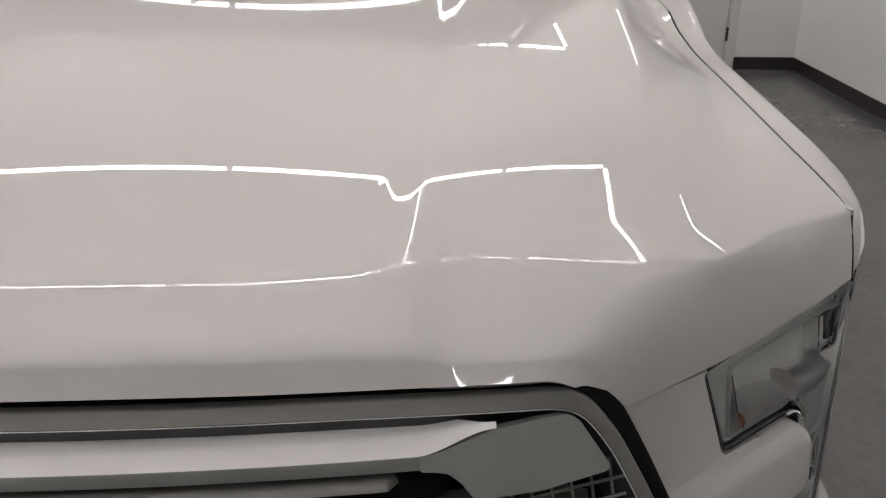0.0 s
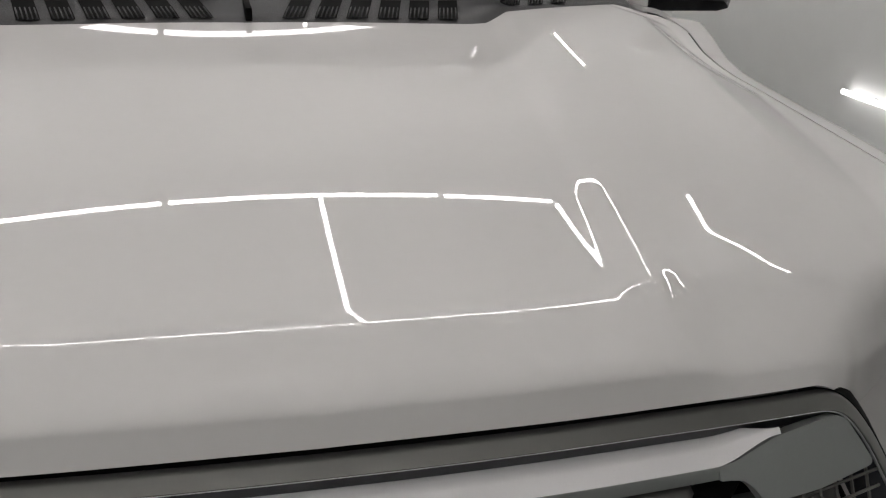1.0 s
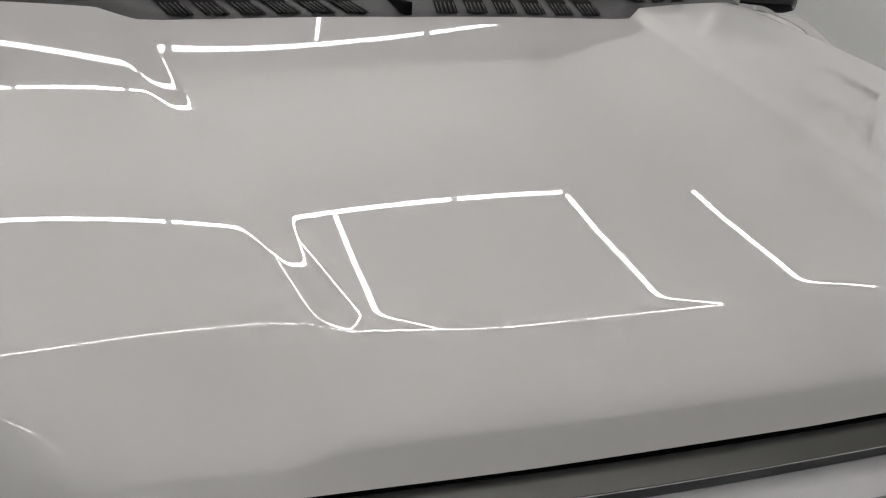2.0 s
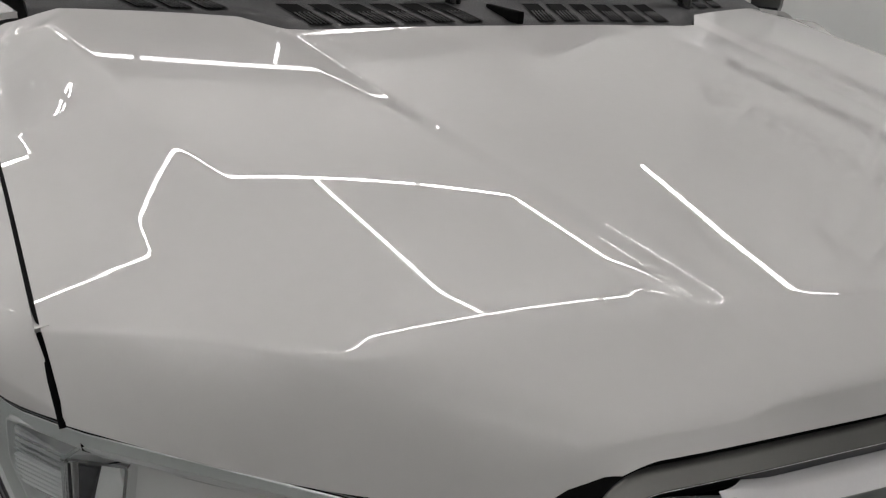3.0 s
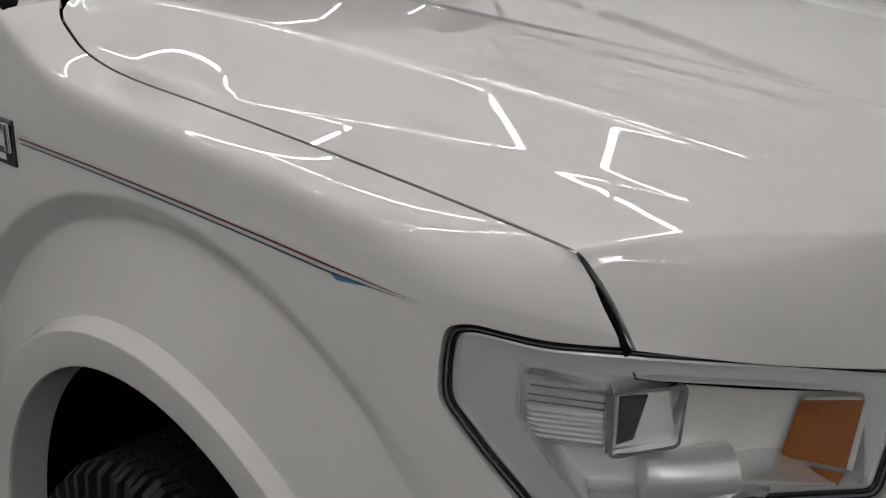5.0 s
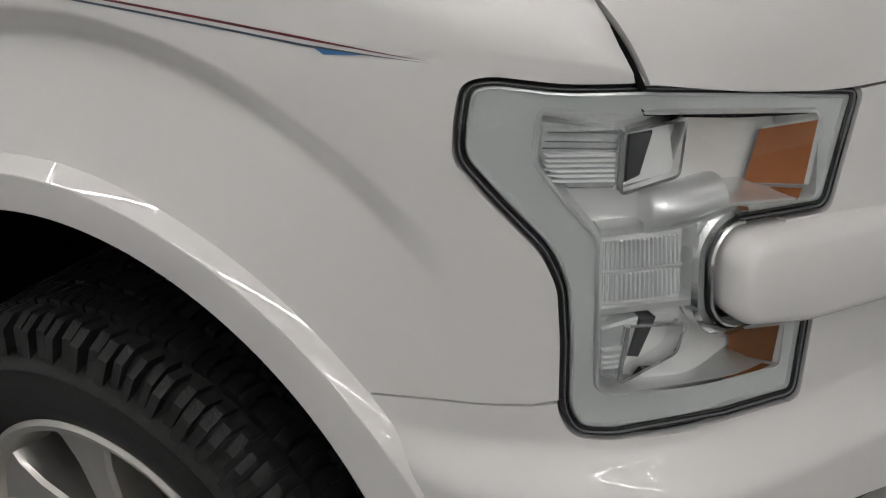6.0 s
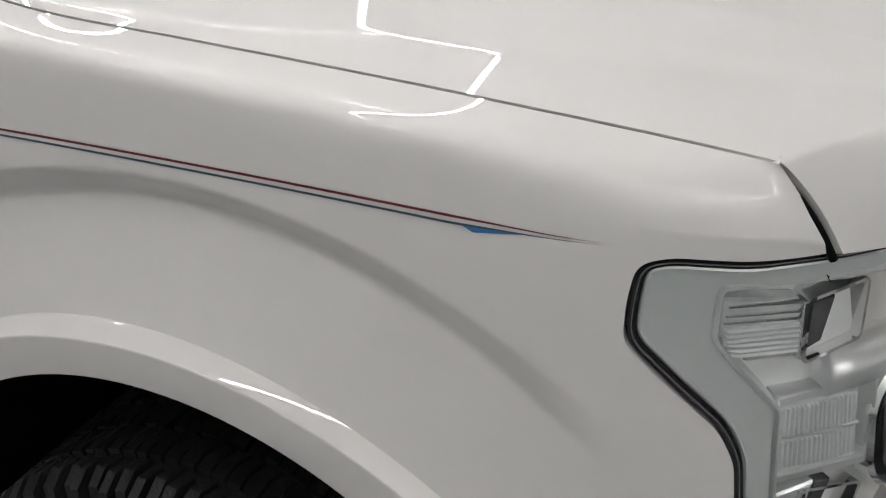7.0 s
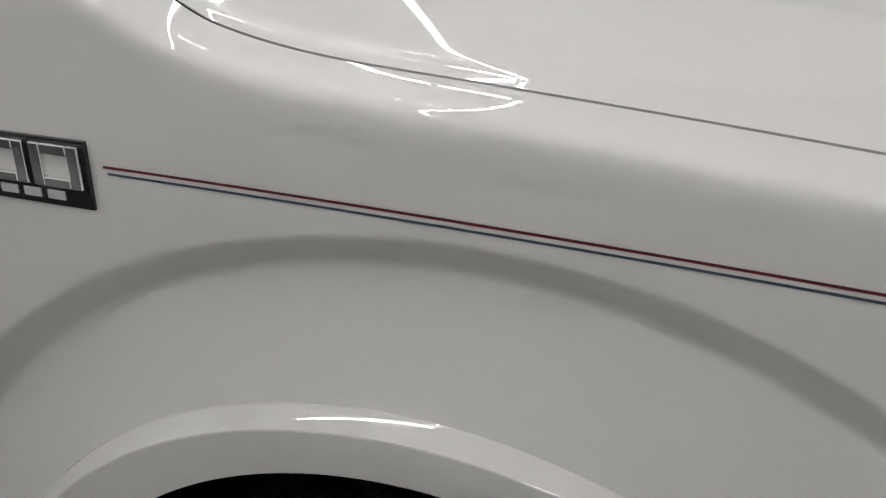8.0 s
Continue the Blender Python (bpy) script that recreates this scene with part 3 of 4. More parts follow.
for side in (-1, 1):
    # black rubber down in the seam between hood and fender
    vv = np.linspace(0.02, 2, 90)
    e0 = hood_point(np.full(90, 1.0), vv)
    ease = sm((vv - 0.93) / 0.10)
    bm = tube_path([(side * (p[0] - 0.0002), p[1] + 0.0040 * k, p[2] - 0.0050 - 0.0005 * k) for p, k in zip(e0, ease)], [0.0043 - 0.0009 * float(k) for k in ease], 8)
    tpart("seam_rubber", bm, M_BLACK)

    # fender: rolled top, then the side down to the bumper seam and the arch
    w = np.concatenate([np.linspace(0.4685, 0.72, 80), np.linspace(0.72, 1.75, 240)[1:]])
    roll = np.linspace(0, 1, 40)
    zs_ = np.linspace(0, 1, 200)
    ys_ = seam_y_for(w)
    back_ = np.minimum(ys_, 1.125)
    zs_top = seam_z(back_) - 0.35 * (ys_ - back_) - roll_h(w)
    A = np.vstack([np.repeat(w[None], len(roll), 0), np.repeat(w[None], len(zs_) - 1, 0)])
    Z = np.vstack([np.repeat(-roll[::-1][:, None] - 10, len(w), 1), zs_top[None] + (0.46 - zs_top[None]) * zs_[1:, None]])

    def fender(a, b, side=side):
        low = fender_side(a, b)
        r = np.clip(-(b + 10), 0, 1)
        sy = seam_y_for(a)
        back = np.minimum(sy, 1.125)
        sx, sz = seam_x(back) + 0.0025 + 0.3 * (sy - back), seam_z(back) - 0.35 * (sy - back)
        end = fender_side(a, sz - roll_h(a))
        p0 = np.stack([sx, sy, sz], -1)
        k = np.exp(-np.maximum(a - 0.467, 0) / 0.085)[..., None]
        p1 = (1 - k) * np.stack([end[..., 0] + 0.001, 0.4 * sy + 0.6 * end[..., 1], sz - 0.009], -1) + k * (0.5 * (p0 + end))
        t = (1 - r)[..., None]
        wt = (1 + 2.2 * sm((a - 0.55) / 0.25))[..., None]
        top = ((1 - t) ** 2 * p0 + 2 * wt * t * (1 - t) * p1 + t * t * end) / ((1 - t) ** 2 + 2 * wt * t * (1 - t) + t * t)
        return mirrored(np.where((b < -5)[..., None], top, low), side)

    lamp_hole = rounded(offset_poly(LAMP, 0.003), 0.012)
    low_cut = [(0.4, 0.797), (0.53, 0.797), (0.55, 0.791), (0.62, 0.785), (0.74, 0.766), (0.74, 0.3), (0.4, 0.3)]
    wheel_hole = [(y + (PLAN_W[8] - 0.8), z) for y, z in arch_line(0.545, 0.540, 2.0, 60, 0.2)]
    fend = tpart("fender", sheet(A, Z, fender, holes=[lamp_hole, low_cut, wheel_hole], flange=0.012, outward=(side, -0.1, 0.1), trim_from=len(roll)), M_PAINT,
                 label="glossy white fender with a sculpted wheel arch")

    # fascia below and beside the headlight
    wf, zf = np.meshgrid(np.linspace(0.065, 0.76, 140), np.linspace(1.053, 0.56, 110))

    def fascia(a, b, side=side):
        p = front_face(a, b, ledge(b) * sm((0.74 - a) / 0.2) - 0.0)
        p[..., 0] += np.where(a > 0.45, side_x_offset(p[..., 1], b), 0)
        return mirrored(p, side)

    top_cut = [(0.31, 1.2), (0.31, 0.85), (0.45, 0.85), (0.524, 0.7945), (0.55, 0.7885), (0.62, 0.7825), (0.74, 0.7635), (0.80, 0.757), (0.80, 1.2)]
    bottom_cut = [(0.0, 0.50), (0.0, 0.620), (0.18, 0.622), (0.37, 0.645), (0.80, 0.60), (0.80, 0.50)]
    tpart("front_fascia", sheet(wf, zf, fascia, holes=[rounded(offset_poly(LAMP, 0.004), 0.012), top_cut, wheel_hole, bottom_cut], flange=0.012, outward=(side, -1, 0)), M_PAINT,
          label="white front fascia round the headlight")

    # bumper
    wf, zf = np.meshgrid(np.linspace(-0.50, 0.70, 90), np.linspace(0.612, 0.34, 30))

    def bumper(a, b, side=side):
        p = front_face(np.maximum(a, 0.02), b, 0.045 + 0.02 * np.sin((b - 0.34) / 0.27 * np.pi))
        ext = np.minimum(a - 0.02, 0)
        p[..., 0] += ext
        p[..., 1] += ext * 0.12
        return mirrored(p, side)

    tpart("bumper", sheet(wf, zf, bumper, holes=[wheel_hole], flange=0.03, outward=(side, -1, 0)), M_PAINT, label="white painted bumper end")

    # arch flare and lip
    prof = [(0.930, FLARE, 0.992), (0.968, FLARE, 0.991), (0.9745, FLARE, 0.989), (0.9925, BROW, 0.968), (0.9943, BROW, 0.9655), (0.9948, BROW, 0.962), (0.9945, BROW, 0.955), (0.993, LIP, 1.010), (0.992, LIP, 1.003), (0.988, LIP, 1.0), (0.93, LIP, 1.0)]
    rows = []
    for x, (a, h, n), k in prof:
        rows.append([(side * (x - 0.972 + np.interp(y, PLAN[:, 1], PLAN[:, 0])), y, z) for y, z in arch_line(a * k, h * k, n, 90, 0.34)])
    bm = bmesh.new()
    vs = [[bm.verts.new(p) for p in r] for r in rows]
    for a, b in zip(vs, vs[1:]):
        for k in range(len(a) - 1):
            bm.faces.new((a[k], a[k + 1], b[k + 1], b[k]))
    bmesh.ops.recalc_face_normals(bm, faces=bm.faces)
    bm.normal_update()
    if sum(f.normal.x * side for f in bm.faces) < 0:
        bmesh.ops.reverse_faces(bm, faces=bm.faces)
    sharpen(bm, 16)
    tpart("wheel_arch_flare", bm, M_PAINT)

    # dark wheel house
    ln = arch_line(0.55, 0.54, 2.0, 40, 0.0)
    bm = bmesh.new()
    vs = [[bm.verts.new((side * x, y, z)) for y, z in ln] for x in (0.925, 0.45)]
    for k in range(len(ln) - 1):
        bm.faces.new((vs[0][k], vs[0][k + 1], vs[1][k + 1], vs[1][k]))
    bm.faces.new(vs[1])
    tpart("wheel_house", bm, M_DEEP, label="black wheel arch liner")

    # pinstripes
    def stripe_z(y):
        return 1.089 + 0.062 * y - 0.027 * y * y

    def stripe(name, m, d0, d1, y0, y1):
        yy = np.linspace(y0, y1, 60)
        bm = bmesh.new()
        rws = []
        for f in (0, 1):
            d = (d0, d1)[f]
            pts = []
            for q, yv in enumerate(yy):
                dd = d(yv) if callable(d) else d
                p = fender_side(np.array(yv + (PLAN_W[8] - 0.8) if yv > 0.4 else np.interp(yv, PLAN[:, 1], PLAN_W)), np.array(stripe_z(yv) + dd))
                pts.append(bm.verts.new((side * (p[0] + 0.0009), p[1], p[2])))
            rws.append(pts)
        for k in range(len(yy) - 1):
            bm.faces.new((rws[0][k], rws[0][k + 1], rws[1][k + 1], rws[1][k]))
        bmesh.ops.recalc_face_normals(bm, faces=bm.faces)
        part(name, bm, m, fend)

    def taper(y):
        return min(1.0, max(0.0, (y - 0.345) / 0.12))

    stripe("pinstripe", M_RED, lambda y: 0.0014, lambda y: 0.0014 - 0.0024 * taper(y), 0.347, 1.087)
    stripe("pinstripe", M_NAVY, lambda y: -0.0046 * taper(y), lambda y: -0.0046 * taper(y) - 0.0022 * taper(y), 0.347, 1.083)
    stripe("stripe_tip", M_BLUE, lambda y: -0.0066 * taper(y), lambda y: -0.0066 * taper(y) - 0.005 * max(0, min((0.456 - y) / 0.010, (y - 0.405) / 0.045)), 0.407, 0.456)

# ---- headlights ----
def face_sheet(w0, w1, z0, z1, depth, side, poly=None, n=40, holes=()):
    a, b = np.meshgrid(np.linspace(w0, w1, n), np.linspace(z1, z0, n))
    return sheet(a, b, lambda p, q: mirrored(front_face(p, q, depth(p, q) if callable(depth) else depth), side), keep=[poly] if poly else (), holes=holes, outward=(side, -1, 0))


def ring_strip(poly, bands, side):
    """A moulding that follows an outline: bands of (grow, depth) from outside to inside."""
    bm = bmesh.new()
    rows = []
    for g, d in bands:
        P = np.array(offset_poly(poly, g))
        X = mirrored(front_face(P[:, 0], P[:, 1], d), side)
        rows.append([bm.verts.new(x) for x in X])
    for a, b in zip(rows, rows[1:]):
        for k in range(len(a)):
            bm.faces.new((a[k], a[(k + 1) % len(a)], b[(k + 1) % len(a)], b[k]))
    bmesh.ops.recalc_face_normals(bm, faces=bm.faces)
    bm.normal_update()
    if sum(f.normal.dot(Vector((side, -1, 0))) for f in bm.faces) < 0:
        bmesh.ops.reverse_faces(bm, faces=bm.faces)
    sharpen(bm, 50)
    return bm


def slab(poly, d0, d1, side, bevel=0.002):
    """A raised plate on the lamp face with an outline in (w, z), from depth d0 up to d1."""
    return_rows = [(0, d0), (0, d1 - bevel), (-bevel, d1)]
    bm = ring_strip(poly, return_rows, side)
    P = np.array(offset_poly(poly, -bevel))
    X = mirrored(front_face(P[:, 0], P[:, 1], d1), side)
    f = bm.faces.new([bm.verts.new(x) for x in X])
    bmesh.ops.remove_doubles(bm, verts=bm.verts, dist=1e-5)
    bmesh.ops.triangulate(bm, faces=[q for q in bm.faces if len(q.verts) > 4])
    bmesh.ops.recalc_face_normals(bm, faces=bm.faces)
    bm.normal_update()
    if sum(f.normal.dot(Vector((side, -1, 0))) * f.calc_area() for f in bm.faces) < 0:
        bmesh.ops.reverse_faces(bm, faces=bm.faces)
    sharpen(bm, 40)
    return bm


def headlight(side):
    head = empty("headlight")
    head.parent = truck
    head.matrix_parent_inverse = TINV
    tagged(head, "clear C-shaped headlight with amber reflectors")
    out = rounded(LAMP, 0.014)
    inn = rounded(LAMP_IN, 0.008)

    def hp(name, bm, m, label="", smooth=True):
        return part(name, bm, m, head, label, smooth)

    hp("seal", ring_strip(out, [(0.005, -0.016), (0.002, -0.010), (0.0008, -0.004), (-0.0008, -0.002), (-0.0016, -0.003), (-0.0020, -0.006)], side), M_GLOSSBLACK, "black rubber seal")
    hp("seal_line", ring_strip(out, [(-0.0017, -0.006), (-0.0020, -0.0032), (-0.0028, -0.0032), (-0.0031, -0.007)], side), M_SMOKE, "thin grey line in the seal")
    hp("seal", ring_strip(out, [(-0.0029, -0.008), (-0.0033, -0.0048), (-0.0056, -0.0048), (-0.0062, -0.013)], side), M_GLOSSBLACK)
    hp("housing", face_sheet(0.17, 0.66, 0.72, 1.13, lambda a, b: -0.028 - 0.026 * sm((0.42 - a) / 0.10), side, offset_poly(out, 0.004), 60), M_REFLECTOR)
    hp("light_guide", ring_strip(out, [(-0.0060, -0.012), (-0.0066, -0.0070), (-0.0085, -0.0062), (-0.0100, -0.0098)], side), M_CHROME_SOFT)
    hp("bezel", face_sheet(0.19, 0.64, 0.74, 1.11, -0.010, side, offset_poly(out, -0.0085), 130, holes=[inn]), M_GUIDE, "frosted grey light guide")
    hp("inner_trim", ring_strip(inn, [(0.003, -0.009), (0.001, -0.006), (-0.001, -0.006), (-0.003, -0.012), (-0.0045, -0.030), (-0.006, -0.060)], side), M_CHROME_SOFT)
    hp("lens", face_sheet(0.17, 0.66, 0.72, 1.13, 0.0, side, offset_poly(out, -0.001), 70), M_LENS, "clear outer lens").visible_shadow = False
    # upper and lower lamp blocks
    hp("projector", slab(rounded([(0.553, 1.062), (0.482, 1.052), (0.484, 1.002), (0.528, 1.003), (0.553, 1.030)], 0.004), -0.03, -0.011, side), M_CUT)
    for z, w0 in ((1.0395, 0.551), (1.0455, 0.549), (1.0535, 0.547)):
        hp("projector_ridge", slab([(w0, z + 0.0016), (0.486, z - 0.0010), (0.486, z - 0.0030), (w0, z)], -0.015, -0.0085, side, 0.0006), M_CLAMP)
    hp("projector_edge", slab([(0.4865, 1.0525), (0.4815, 1.0520), (0.4835, 1.0010), (0.4880, 1.0020)], -0.03, -0.0060, side, 0.0012), M_CLAMP)
    for k in range(6):
        z = 1.010 + k * 0.0045
        hp("projector_rib", slab([(0.549, z + 0.003), (0.488, z + 0.002), (0.488, z - 0.001), (0.545 if k > 2 else 0.535, z)], -0.015, -0.007, side, 0.0006), M_CRYSTAL)
    hp("projector_glass", slab([(0.477, 1.052), (0.430, 1.056), (0.424, 1.008), (0.480, 1.000)], -0.03, -0.016, side), M_REFLECTOR)
    hp("projector_frame", ring_strip(rounded([(0.480, 1.053), (0.418, 1.057), (0.427, 1.008), (0.483, 0.998)], 0.005), [(0.0016, -0.05), (0.0016, -0.007), (-0.0014, -0.007), (-0.0014, -0.05)], side), M_CHROME)
    hp("projector_window", slab([(0.474, 1.047), (0.449, 1.048), (0.462, 1.010), (0.477, 1.005)], -0.03, -0.013, side), M_SMOKE_DARK)
    hp("projector", slab(rounded([(0.496, 0.866), (0.462, 0.876), (0.474, 0.829), (0.482, 0.812), (0.496, 0.816)], 0.003), -0.03, -0.011, side), M_CUT)
    hp("projector_edge", slab([(0.4765, 0.8690), (0.4720, 0.8690), (0.4790, 0.8120), (0.4835, 0.8130)], -0.03, -0.0060, side, 0.0012), M_CLAMP)
    for k in range(4):
        hp("projector_rib", slab([(0.495, 0.828 + k * 0.006), (0.476, 0.829 + k * 0.006), (0.476, 0.826 + k * 0.006), (0.495, 0.825 + k * 0.006)], -0.015, -0.007, side, 0.0006), M_CRYSTAL)
    hp("projector_window", slab([(0.462, 0.874), (0.446, 0.872), (0.462, 0.832), (0.472, 0.834)], -0.03, -0.012, side), M_SMOKE_DARK)
    hp("projector_frame", ring_strip(rounded([(0.474, 0.868), (0.420, 0.862), (0.430, 0.835), (0.480, 0.808)], 0.004), [(0.002, -0.05), (0.002, -0.009), (-0.001, -0.009), (-0.001, -0.05)], side), M_CHROME)
    # amber walls that face outwards, deep in the inner end of the lamp
    def wall_quad(corners, m, name, lbl=""):
        bm = bmesh.new()
        n = 6
        c = [np.array(q) for q in corners]
        g = []
        for a in np.linspace(0, 1, n):
            g.append([])
            for b in np.linspace(0, 1, n):
                q = (c[0] * (1 - a) + c[1] * a) * (1 - b) + (c[3] * (1 - a) + c[2] * a) * b
                g[-1].append(bm.verts.new(mirrored(front_face(q[0], q[1], q[2]), side)))
        for a in range(n - 1):
            for b in range(n - 1):
                bm.faces.new((g[a][b], g[a + 1][b], g[a + 1][b + 1], g[a][b + 1]))
        bmesh.ops.recalc_face_normals(bm, faces=bm.faces)
        return hp(name, bm, m, lbl)

    def deeper(w, z, d):
        return (w - 0.61 * d, z - 0.61 * d, -d)

    for q in ([(0.322, 1.045, 0.046), (0.262, 1.036, 0.004), (0.281, 0.974, 0.004), (0.345, 0.993, 0.046)], [(0.368, 0.845, 0.046), (0.314, 0.840, 0.004), (0.325, 0.799, 0.004), (0.372, 0.817, 0.046)]):
        wall_quad([deeper(a - 0.004, b, c) for a, b, c in q], M_REFLECTOR, "reflector_back")

    wall_quad([deeper(0.322, 1.043, 0.046), deeper(0.264, 1.034, 0.006), deeper(0.283, 0.976, 0.006), deeper(0.345, 0.995, 0.046)], M_AMBER, "amber_reflector", "amber side reflector")
    wall_quad([deeper(0.346, 0.992, 0.046), deeper(0.284, 0.972, 0.006), deeper(0.292, 0.962, 0.006), deeper(0.358, 0.972, 0.012)], M_AMBER, "amber_reflector")
    wall_quad([deeper(0.368, 0.843, 0.046), deeper(0.316, 0.838, 0.006), deeper(0.327, 0.801, 0.006), deeper(0.372, 0.819, 0.046)], M_AMBER_DARK, "amber_reflector")
    wall_quad([deeper(0.373, 0.816, 0.046), deeper(0.328, 0.798, 0.006), deeper(0.345, 0.797, 0.006), deeper(0.387, 0.800, 0.012)], M_AMBER_DARK, "amber_reflector")
    # ribbed middle lamp
    hp("ribbed_lamp", slab([(0.499, 0.957), (0.419, 0.957), (0.423, 0.888), (0.497, 0.888)], -0.03, -0.013, side), M_REFLECTOR)
    for k in range(18):
        w = 0.4245 + k * 0.0042
        for z0, z1 in ((0.893, 0.920), (0.924, 0.952)):
            hp("rib", slab([(w + 0.0015, z1), (w - 0.0015, z1), (w - 0.0015, z0), (w + 0.0015, z0)], -0.015, -0.0115, side, 0.0012), M_CRYSTAL)
    hp("rib_divider", slab([(0.499, 0.9235), (0.421, 0.9235), (0.421, 0.9205), (0.499, 0.9205)], -0.015, -0.0105, side, 0.0008), M_CHROME_SOFT)
    hp("divider", slab([(0.499, 0.966), (0.405, 0.966), (0.405, 0.957), (0.499, 0.957)], -0.05, -0.010, side), M_CHROME_SOFT)
    hp("divider", slab([(0.499, 0.888), (0.412, 0.888), (0.412, 0.879), (0.499, 0.879)], -0.05, -0.010, side), M_CHROME_SOFT)
    drum = [Vector(mirrored(front_face(np.array(w), np.array(0.974), -0.024), side)) for w in (0.457, 0.453, 0.43, 0.41, 0.378)]
    hp("satin_drum", tube_path(drum, [0.018, 0.0215, 0.022, 0.0225, 0.023], 28), M_CHROME_SOFT, "satin silver drum")
    # chrome clamp round the fascia's arm
    clamp = [(0.276, 0.845), (0.383, 0.858), (0.398, 0.876), (0.396, 0.934), (0.377, 0.954), (0.252, 0.945)]
    bm = bmesh.new()
    rws = []
    clamp = rounded(clamp, 0.014)[6:-6]
    for g, d in ((0.019, -0.022), (0.018, -0.008), (0.014, -0.004), (0.008, -0.0035), (0.0065, -0.008), (0.005, -0.009), (0.004, 0.000), (0.002, 0.0015), (-0.001, -0.004)):
        P = np.array(offset_poly(clamp, g))
        rws.append([bm.verts.new(x) for x in mirrored(front_face(P[:, 0], P[:, 1], d), side)])
    for a, b in zip(rws, rws[1:]):
        for k in range(len(a) - 1):
            bm.faces.new((a[k], a[k + 1], b[k + 1], b[k]))
    bmesh.ops.recalc_face_normals(bm, faces=bm.faces)
    sharpen(bm, 30)
    hp("chrome_clamp", bm, M_CLAMP, "chrome clamp trim")
    return head


for side in (-1, 1):
    headlight(side)
    # the white arm of the fascia that reaches into the headlight
    arm = [(0.06, 0.828), (0.300, 0.846), (0.378, 0.862), (0.390, 0.878), (0.388, 0.930), (0.372, 0.947), (0.258, 0.940), (0.06, 0.918)]
    P = rounded(arm, 0.012)
    bm = ring_strip(P, [(-0.001, -0.03), (0.0, 0.010), (-0.003, 0.019), (-0.009, 0.025), (-0.014, 0.0265)], side)
    Q = np.array(offset_poly(P, -0.014))
    bm.faces.new([bm.verts.new(x) for x in mirrored(front_face(Q[:, 0], Q[:, 1], 0.0265), side)])
    bmesh.ops.remove_doubles(bm, verts=bm.verts, dist=1e-4)
    bmesh.ops.triangulate(bm, faces=[q for q in bm.faces if len(q.verts) > 4])
    bmesh.ops.recalc_face_normals(bm, faces=bm.faces)
    tpart("fascia_arm", bm, M_PAINT)
# ---- grille ----
grille = empty("grille")
grille.parent = truck
grille.matrix_parent_inverse = TINV
tagged(grille, "satin silver grille with a dark frame and mesh corners")


def grille_y(x, z):
    return -0.105 + 0.13 * x * x - 0.35 * (1.115 - z)


# outer line of the grille, right half mirrored to the left
G_HALF = [(0.0, 1.113), (0.30, 1.112), (0.50, 1.108), (0.528, 1.096), (0.556, 1.062), (0.585, 1.010), (0.640, 0.900), (0.600, 0.780), (0.50, 0.700), (0.0, 0.690)]
G_OUT = [(x, z) for x, z in G_HALF] + [(-x, z) for x, z in G_HALF[-2:0:-1]]


def dense(poly, step=0.012):
    out = []
    for a, b in zip(poly, poly[1:] + poly[:1]):
        a, b = Vector(a), Vector(b)
        n = max(1, int((b - a).length / step))
        out += [tuple(a + (b - a) * k / n) for k in range(n)]
    return out


G_LINE = dense(rounded(G_OUT, 0.02, 4))


def grille_ring(bands):
    bm = bmesh.new()
    rows = []
    for g, d in bands:
        rows.append([bm.verts.new((x, grille_y(x, z) - d, z)) for x, z in offset_poly(G_LINE, g)])
    for a, b in zip(rows, rows[1:]):
        for k in range(len(a)):
            bm.faces.new((a[k], a[(k + 1) % len(a)], b[(k + 1) % len(a)], b[k]))
    bmesh.ops.recalc_face_normals(bm, faces=bm.faces)
    bm.normal_update()
    if sum(f.normal.y for f in bm.faces) > 0:
        bmesh.ops.reverse_faces(bm, faces=bm.faces)
    sharpen(bm, 40)
    return bm


def gp(name, bm, m, label="", smooth=True):
    return part(name, bm, m, grille, label, smooth)


gp("gap_seal", grille_ring([(0.012, -0.050), (0.010, -0.030), (0.004, -0.014), (0.0004, -0.008), (-0.0012, -0.012)]), M_BLACK, "black rubber gap")
gp("outer_frame", grille_ring([(-0.0010, -0.026), (-0.0010, -0.006), (-0.0016, -0.0035), (-0.0030, -0.0020), (-0.0125, 0.0045), (-0.0135, 0.0040), (-0.0140, -0.0010)]), M_SATIN, "dark satin grille frame")
gp("frame_edge", grille_ring([(-0.0136, 0.0000), (-0.0141, 0.0026), (-0.0152, 0.0026), (-0.0158, -0.004)]), M_CHROME_SOFT, "bright thin inner line")
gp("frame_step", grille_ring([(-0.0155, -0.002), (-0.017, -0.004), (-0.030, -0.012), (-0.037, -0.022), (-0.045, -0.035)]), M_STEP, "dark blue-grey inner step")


def grille_plate(outline, d0, d1, r=0.003):
    """A moulded plate on the grille face; its outline in (x, z)."""
    P = dense(outline, 0.015)
    bm = bmesh.new()
    rows = []
    for g, d in ((0, d0), (0, d1 - r), (-r, d1)):
        rows.append([bm.verts.new((x, grille_y(x, z) - d, z)) for x, z in offset_poly(P, g)])
    for a, b in zip(rows, rows[1:]):
        for k in range(len(a)):
            bm.faces.new((a[k], a[(k + 1) % len(a)], b[(k + 1) % len(a)], b[k]))
    bm.faces.new(rows[-1])
    bmesh.ops.triangulate(bm, faces=[f for f in bm.faces if len(f.verts) > 4])
    bmesh.ops.recalc_face_normals(bm, faces=bm.faces)
    sharpen(bm, 35)
    return bm


